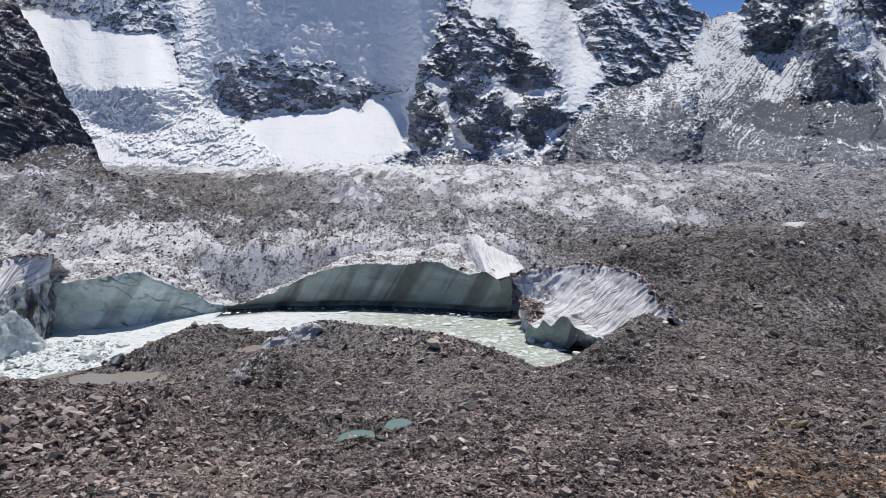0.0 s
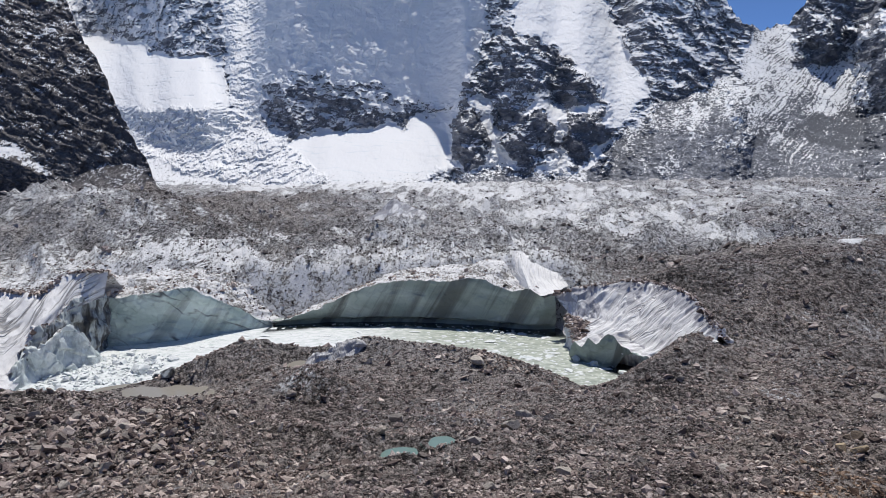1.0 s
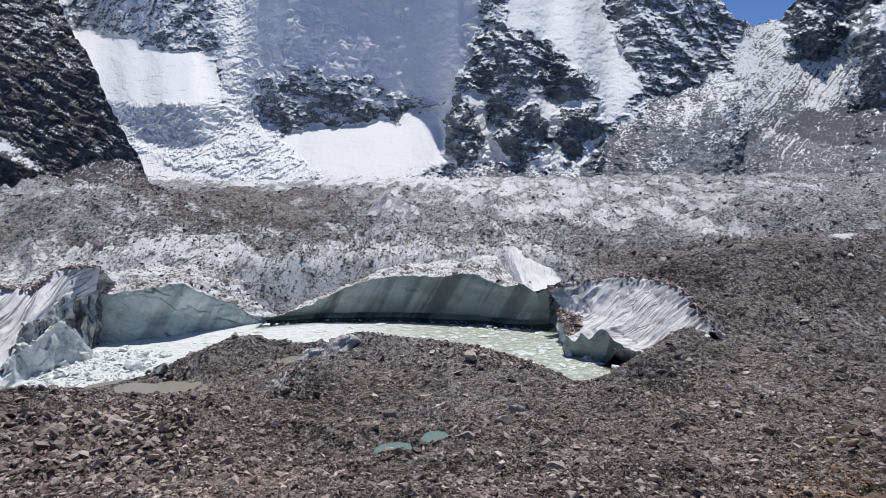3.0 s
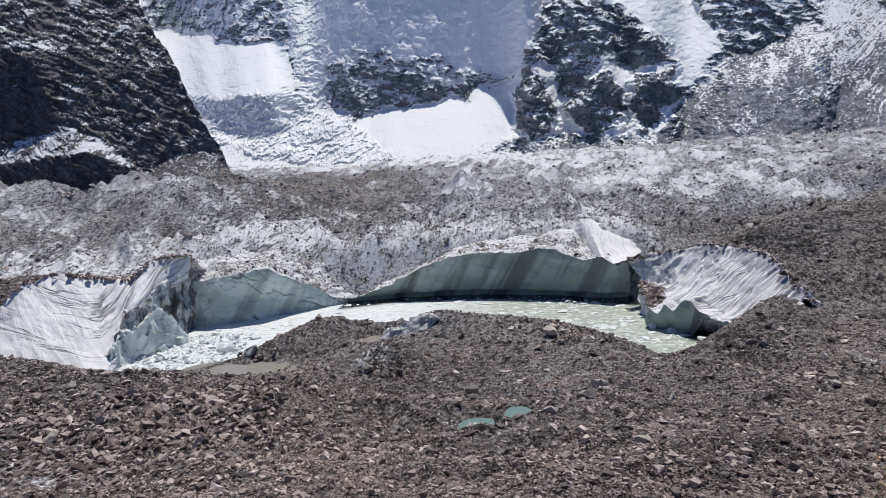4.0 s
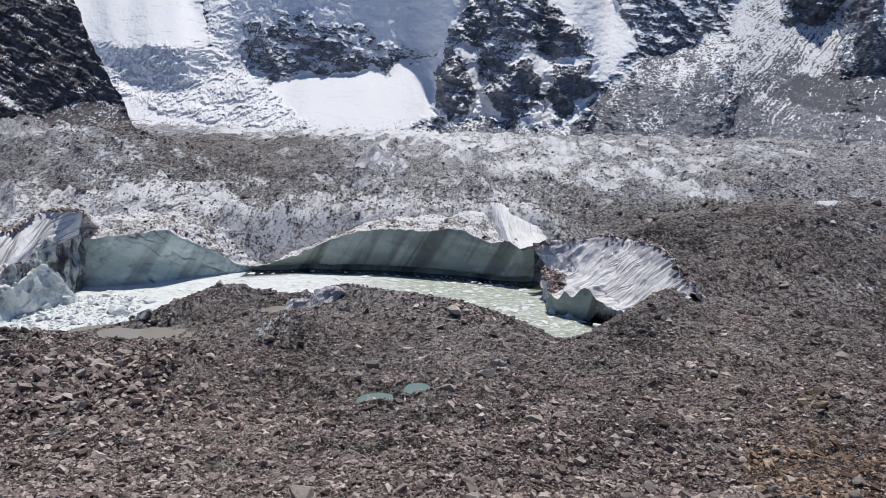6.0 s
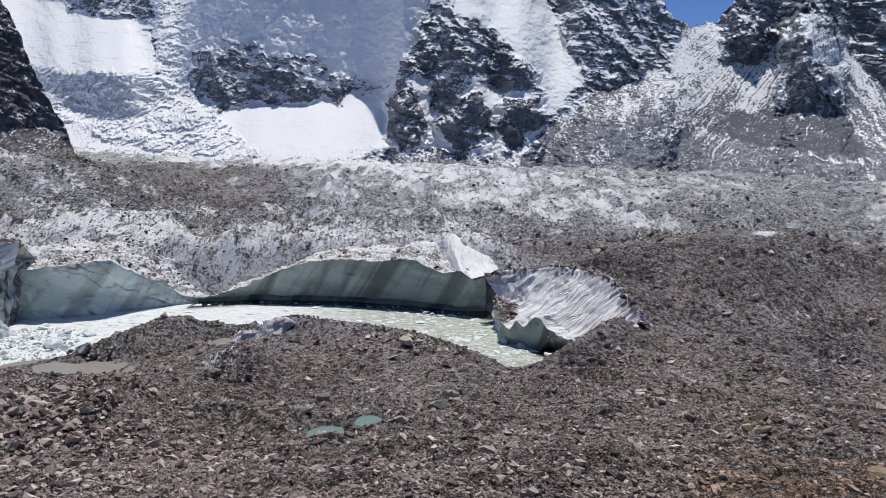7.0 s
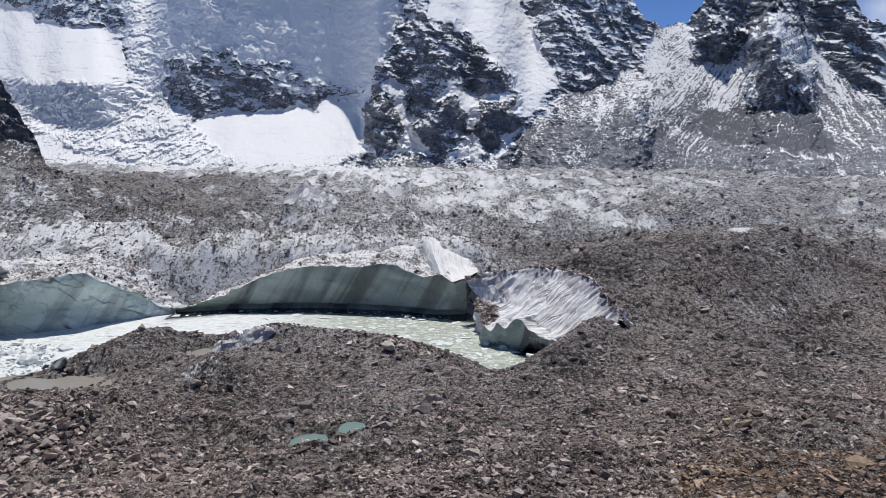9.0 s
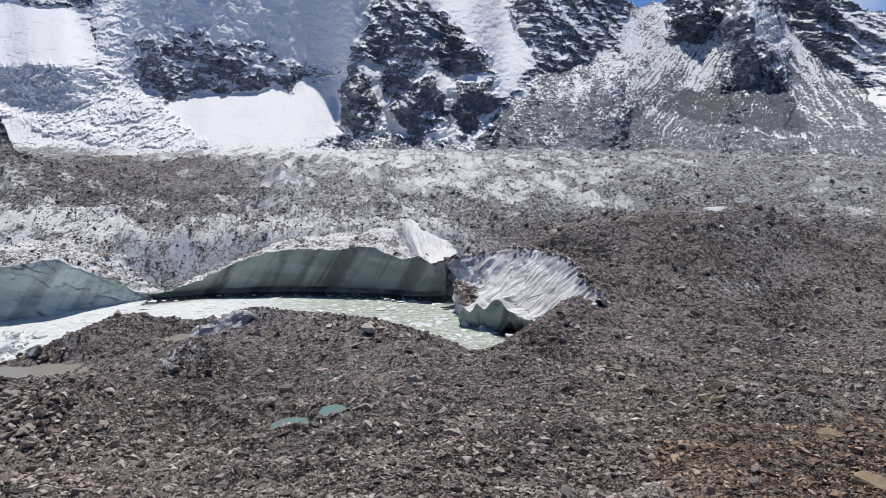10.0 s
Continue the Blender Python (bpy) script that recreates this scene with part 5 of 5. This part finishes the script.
mat_boulder = stone_material("boulder_stone", [(0.0, (0.17, 0.148, 0.138)), (0.4, (0.28, 0.25, 0.235)), (0.75, (0.38, 0.348, 0.325)), (1.0, (0.56, 0.52, 0.485))])
mat_tan = stone_material("tan_boulder_stone", [(0.0, (0.28, 0.22, 0.16)), (0.6, (0.4, 0.325, 0.235)), (1.0, (0.52, 0.43, 0.32))])
BOULDER_FORMS = [boulder_form(k) for k in range(9)]
# x, y, length of the boulders that stand out
GREAT = [(4.7, 39.9, 1.5), (13.9, 39.4, 1.15), (1.7, 53.0, 1.8), (3.5, 62.2, 1.8), (-8.5, 60.1, 2.0), (-16.2, 90.9, 1.4), (-1.1, 89.2, 2.2), (-0.9, 48.9, 1.3), (0.2, 36.4, 0.85), (40.6, 70.6, 1.65),
         (-3.9, 90.4, 1.3), (5.8, 61.2, 1.3), (22.5, 58.4, 1.1), (-29.3, 44.9, 1.3), (-23.6, 38.8, 1.1), (-25.3, 44.0, 1.1), (-24.2, 35.6, 1.1), (24.7, 85.9, 1.4), (-33.8, 38.0, 1.5), (-57.2, 55.9, 2.4),
         (-33.3, 46.4, 1.3), (-25.3, 47.1, 1.2), (-6.2, 24.4, 1.5), (8.3, 27.4, 0.95), (0.5, 23.6, 1.0), (47.5, 73.9, 1.85)]
FLAT_TAN = [(20.6, 24.4, 2.0), (25.4, 34.2, 2.3), (14.5, 32.3, 0.7), (15.2, 18.4, 1.3), (11.4, 18.6, 0.9), (23.0, 42.0, 1.2), (22.4, 42.9, 1.2), (12.6, 26.5, 0.7)]
rng = random.Random(12)


mat_umber = stone_material("umber_boulder_stone", [(0.0, (0.08, 0.062, 0.05)), (0.5, (0.14, 0.112, 0.092)), (1.0, (0.22, 0.18, 0.15))])
mat_pale = stone_material("pale_boulder_stone", [(0.0, (0.36, 0.33, 0.31)), (0.5, (0.47, 0.44, 0.41)), (1.0, (0.62, 0.59, 0.55))])


def set_boulder(x, y, size, label, other=None):
    ob = new("boulder", BOULDER_FORMS[rng.randrange(len(BOULDER_FORMS))])
    if other:
        ob.data = ob.data.copy()
        ob.data.materials[0] = other
    z = float(ground_z(np.array([x]), np.array([y]))[0])
    ob.matrix_world = pose(x, y, z + 0.16 * size, rng.uniform(-14, 14), rng.uniform(-14, 14), rng.uniform(0, 360)) @ Matrix.Scale(size, 4)
    tagged(ob, label, "boulder", "boulders on the moraine")


for x, y, size in GREAT:
    set_boulder(x, y, size, "large pale grey angular boulder on the rubble slope", mat_pale)
for x, y, size in FLAT_TAN:
    set_boulder(x, y, size, "low tan-coloured boulder on brown rubble", mat_tan)
for x, y, size in [(17.4, 25.4, 1.3), (18.6, 25.6, 1.1), (16.6, 26.0, 0.8), (29.4, 42.3, 1.0), (28.4, 42.8, 0.8), (25.0, 45.8, 1.3), (23.8, 44.8, 0.9)]:
    set_boulder(x, y, size, "dark brown-grey angular boulder on the earthy slope", mat_umber)
count = 0
while count < 260:
    y = 20 * 5.2 ** rng.random()
    x = y * rng.uniform(-1.0, 0.8)
    crowd = 1.2 * math.exp(-((x + 29) / 11) ** 2 - ((y - 41) / 8) ** 2) + 0.8 * math.exp(-(x / 10) ** 2 - ((y - 92) / 6) ** 2) + 0.14
    if rng.random() < crowd and bare(np.array([x]), np.array([y]), 1.0)[0]:
        set_boulder(x, y, rng.uniform(0.5, 0.95) * (0.7 + y / 110), "grey angular boulder among smaller moraine stones")
        count += 1

# ---- floating ice ----
mat_floe = ice_material("white_brash_ice", [(0.3, (0.56, 0.63, 0.64)), (0.5, (0.76, 0.79, 0.79)), (0.7, (0.86, 0.87, 0.87))], (1, 1, 1), 0.9, top=False, rough=0.5)


def ice_pieces(name, x, y, size, flat, seed, label, rise):
    r = np.random.default_rng(seed)
    forms = stone_forms(16, seed, 10)
    V, T, start = [], [], 0
    kind, spin = r.integers(0, 16, len(x)), r.uniform(0, 2 * np.pi, len(x))
    for k, (fv, ft) in enumerate(forms):
        i = np.nonzero(kind == k)[0]
        p = fv[None] * size[i, None, None] * np.array([1, 1, flat])
        c, s = np.cos(spin[i])[:, None], np.sin(spin[i])[:, None]
        q = np.stack([p[..., 0] * c - p[..., 1] * s + x[i, None], p[..., 0] * s + p[..., 1] * c + y[i, None], p[..., 2] + rise * size[i, None]], -1)
        V.append(q.reshape(-1, 3))
        T.append((ft[None] + start + np.arange(len(i))[:, None, None] * len(fv)).reshape(-1, 3))
        start += len(i) * len(fv)
    return thing(name, mesh_from(name, np.concatenate(V), np.concatenate(T), False), mat_floe, label, "ice", kind="stuff")


r = np.random.default_rng(31)
x, y = r.uniform(-75, 26, 16000), r.uniform(86, 138, 16000)
deep = inside(x, y, POND)
brash = inside(x, y, [(-69, 88), (-58, 88.5), (-53, 91), (-51, 98), (-54, 110), (-62, 113), (-67, 110)])
ok = (brash > 0) & (r.random(16000) < 0.9)
ice_pieces("brash_ice", x[ok], y[ok], np.minimum(0.3 * (1 - r.random(ok.sum())) ** -0.45, 1.7), 0.9, 32, "jumbled white blocks of brash ice on the pond", 0.15)
ok = (deep > 0.4) & (brash < 0.5) & (r.random(16000) < np.where(x > -5, 0.26, 0.15))
ice_pieces("ice_floes", x[ok], y[ok], np.minimum(0.4 * (1 - r.random(ok.sum())) ** -0.5, 2.6), 0.12, 33, "thin flat ice floes drifting on the pond", 0.03)
FLOE_FORMS = []
for fv, ft in stone_forms(6, 44, 12):
    FLOE_FORMS.append(mesh_from("ice_block", fv * (1.1, 1.1, 1.2), ft, False))
    FLOE_FORMS[-1].materials.append(mat_floe)
BLOCKS = [(-54.5, 101, 3.6), (-56.5, 89.6, 2.6), (-60, 106, 2.2), (-63, 97, 2.0), (-58, 95, 1.8), (-52.5, 108, 2.2), (-61, 90.5, 1.9), (-64.5, 91.5, 1.6), (1.5, 128.5, 1.7), (3.0, 127.8, 1.3), (14.6, 109.3, 2.3), (17.0, 106.8, 1.6), (20.5, 101, 1.6), (-46, 92.5, 2.8), (-49, 95.6, 2.2)]
for k, (x, y, size) in enumerate(BLOCKS):
    ob = new("ice_block", FLOE_FORMS[k % 6])
    z = max(0.0, float(ground_z(np.array([x]), np.array([y]))[0]))
    ob.matrix_world = pose(x, y, z + 0.12 * size, rng.uniform(-8, 8), rng.uniform(-8, 8), rng.uniform(0, 360)) @ Matrix.Diagonal((size, size, size * 0.8, 1))
    if k >= 13:
        ob.data = ob.data.copy()
        ob.data.materials[0] = mat_ice_dirty
    tagged(ob, "dirt-stained grey ice slab beside a silty pool" if k >= 13 else "broken block of white ice at the pond", "ice block", "fallen ice blocks")
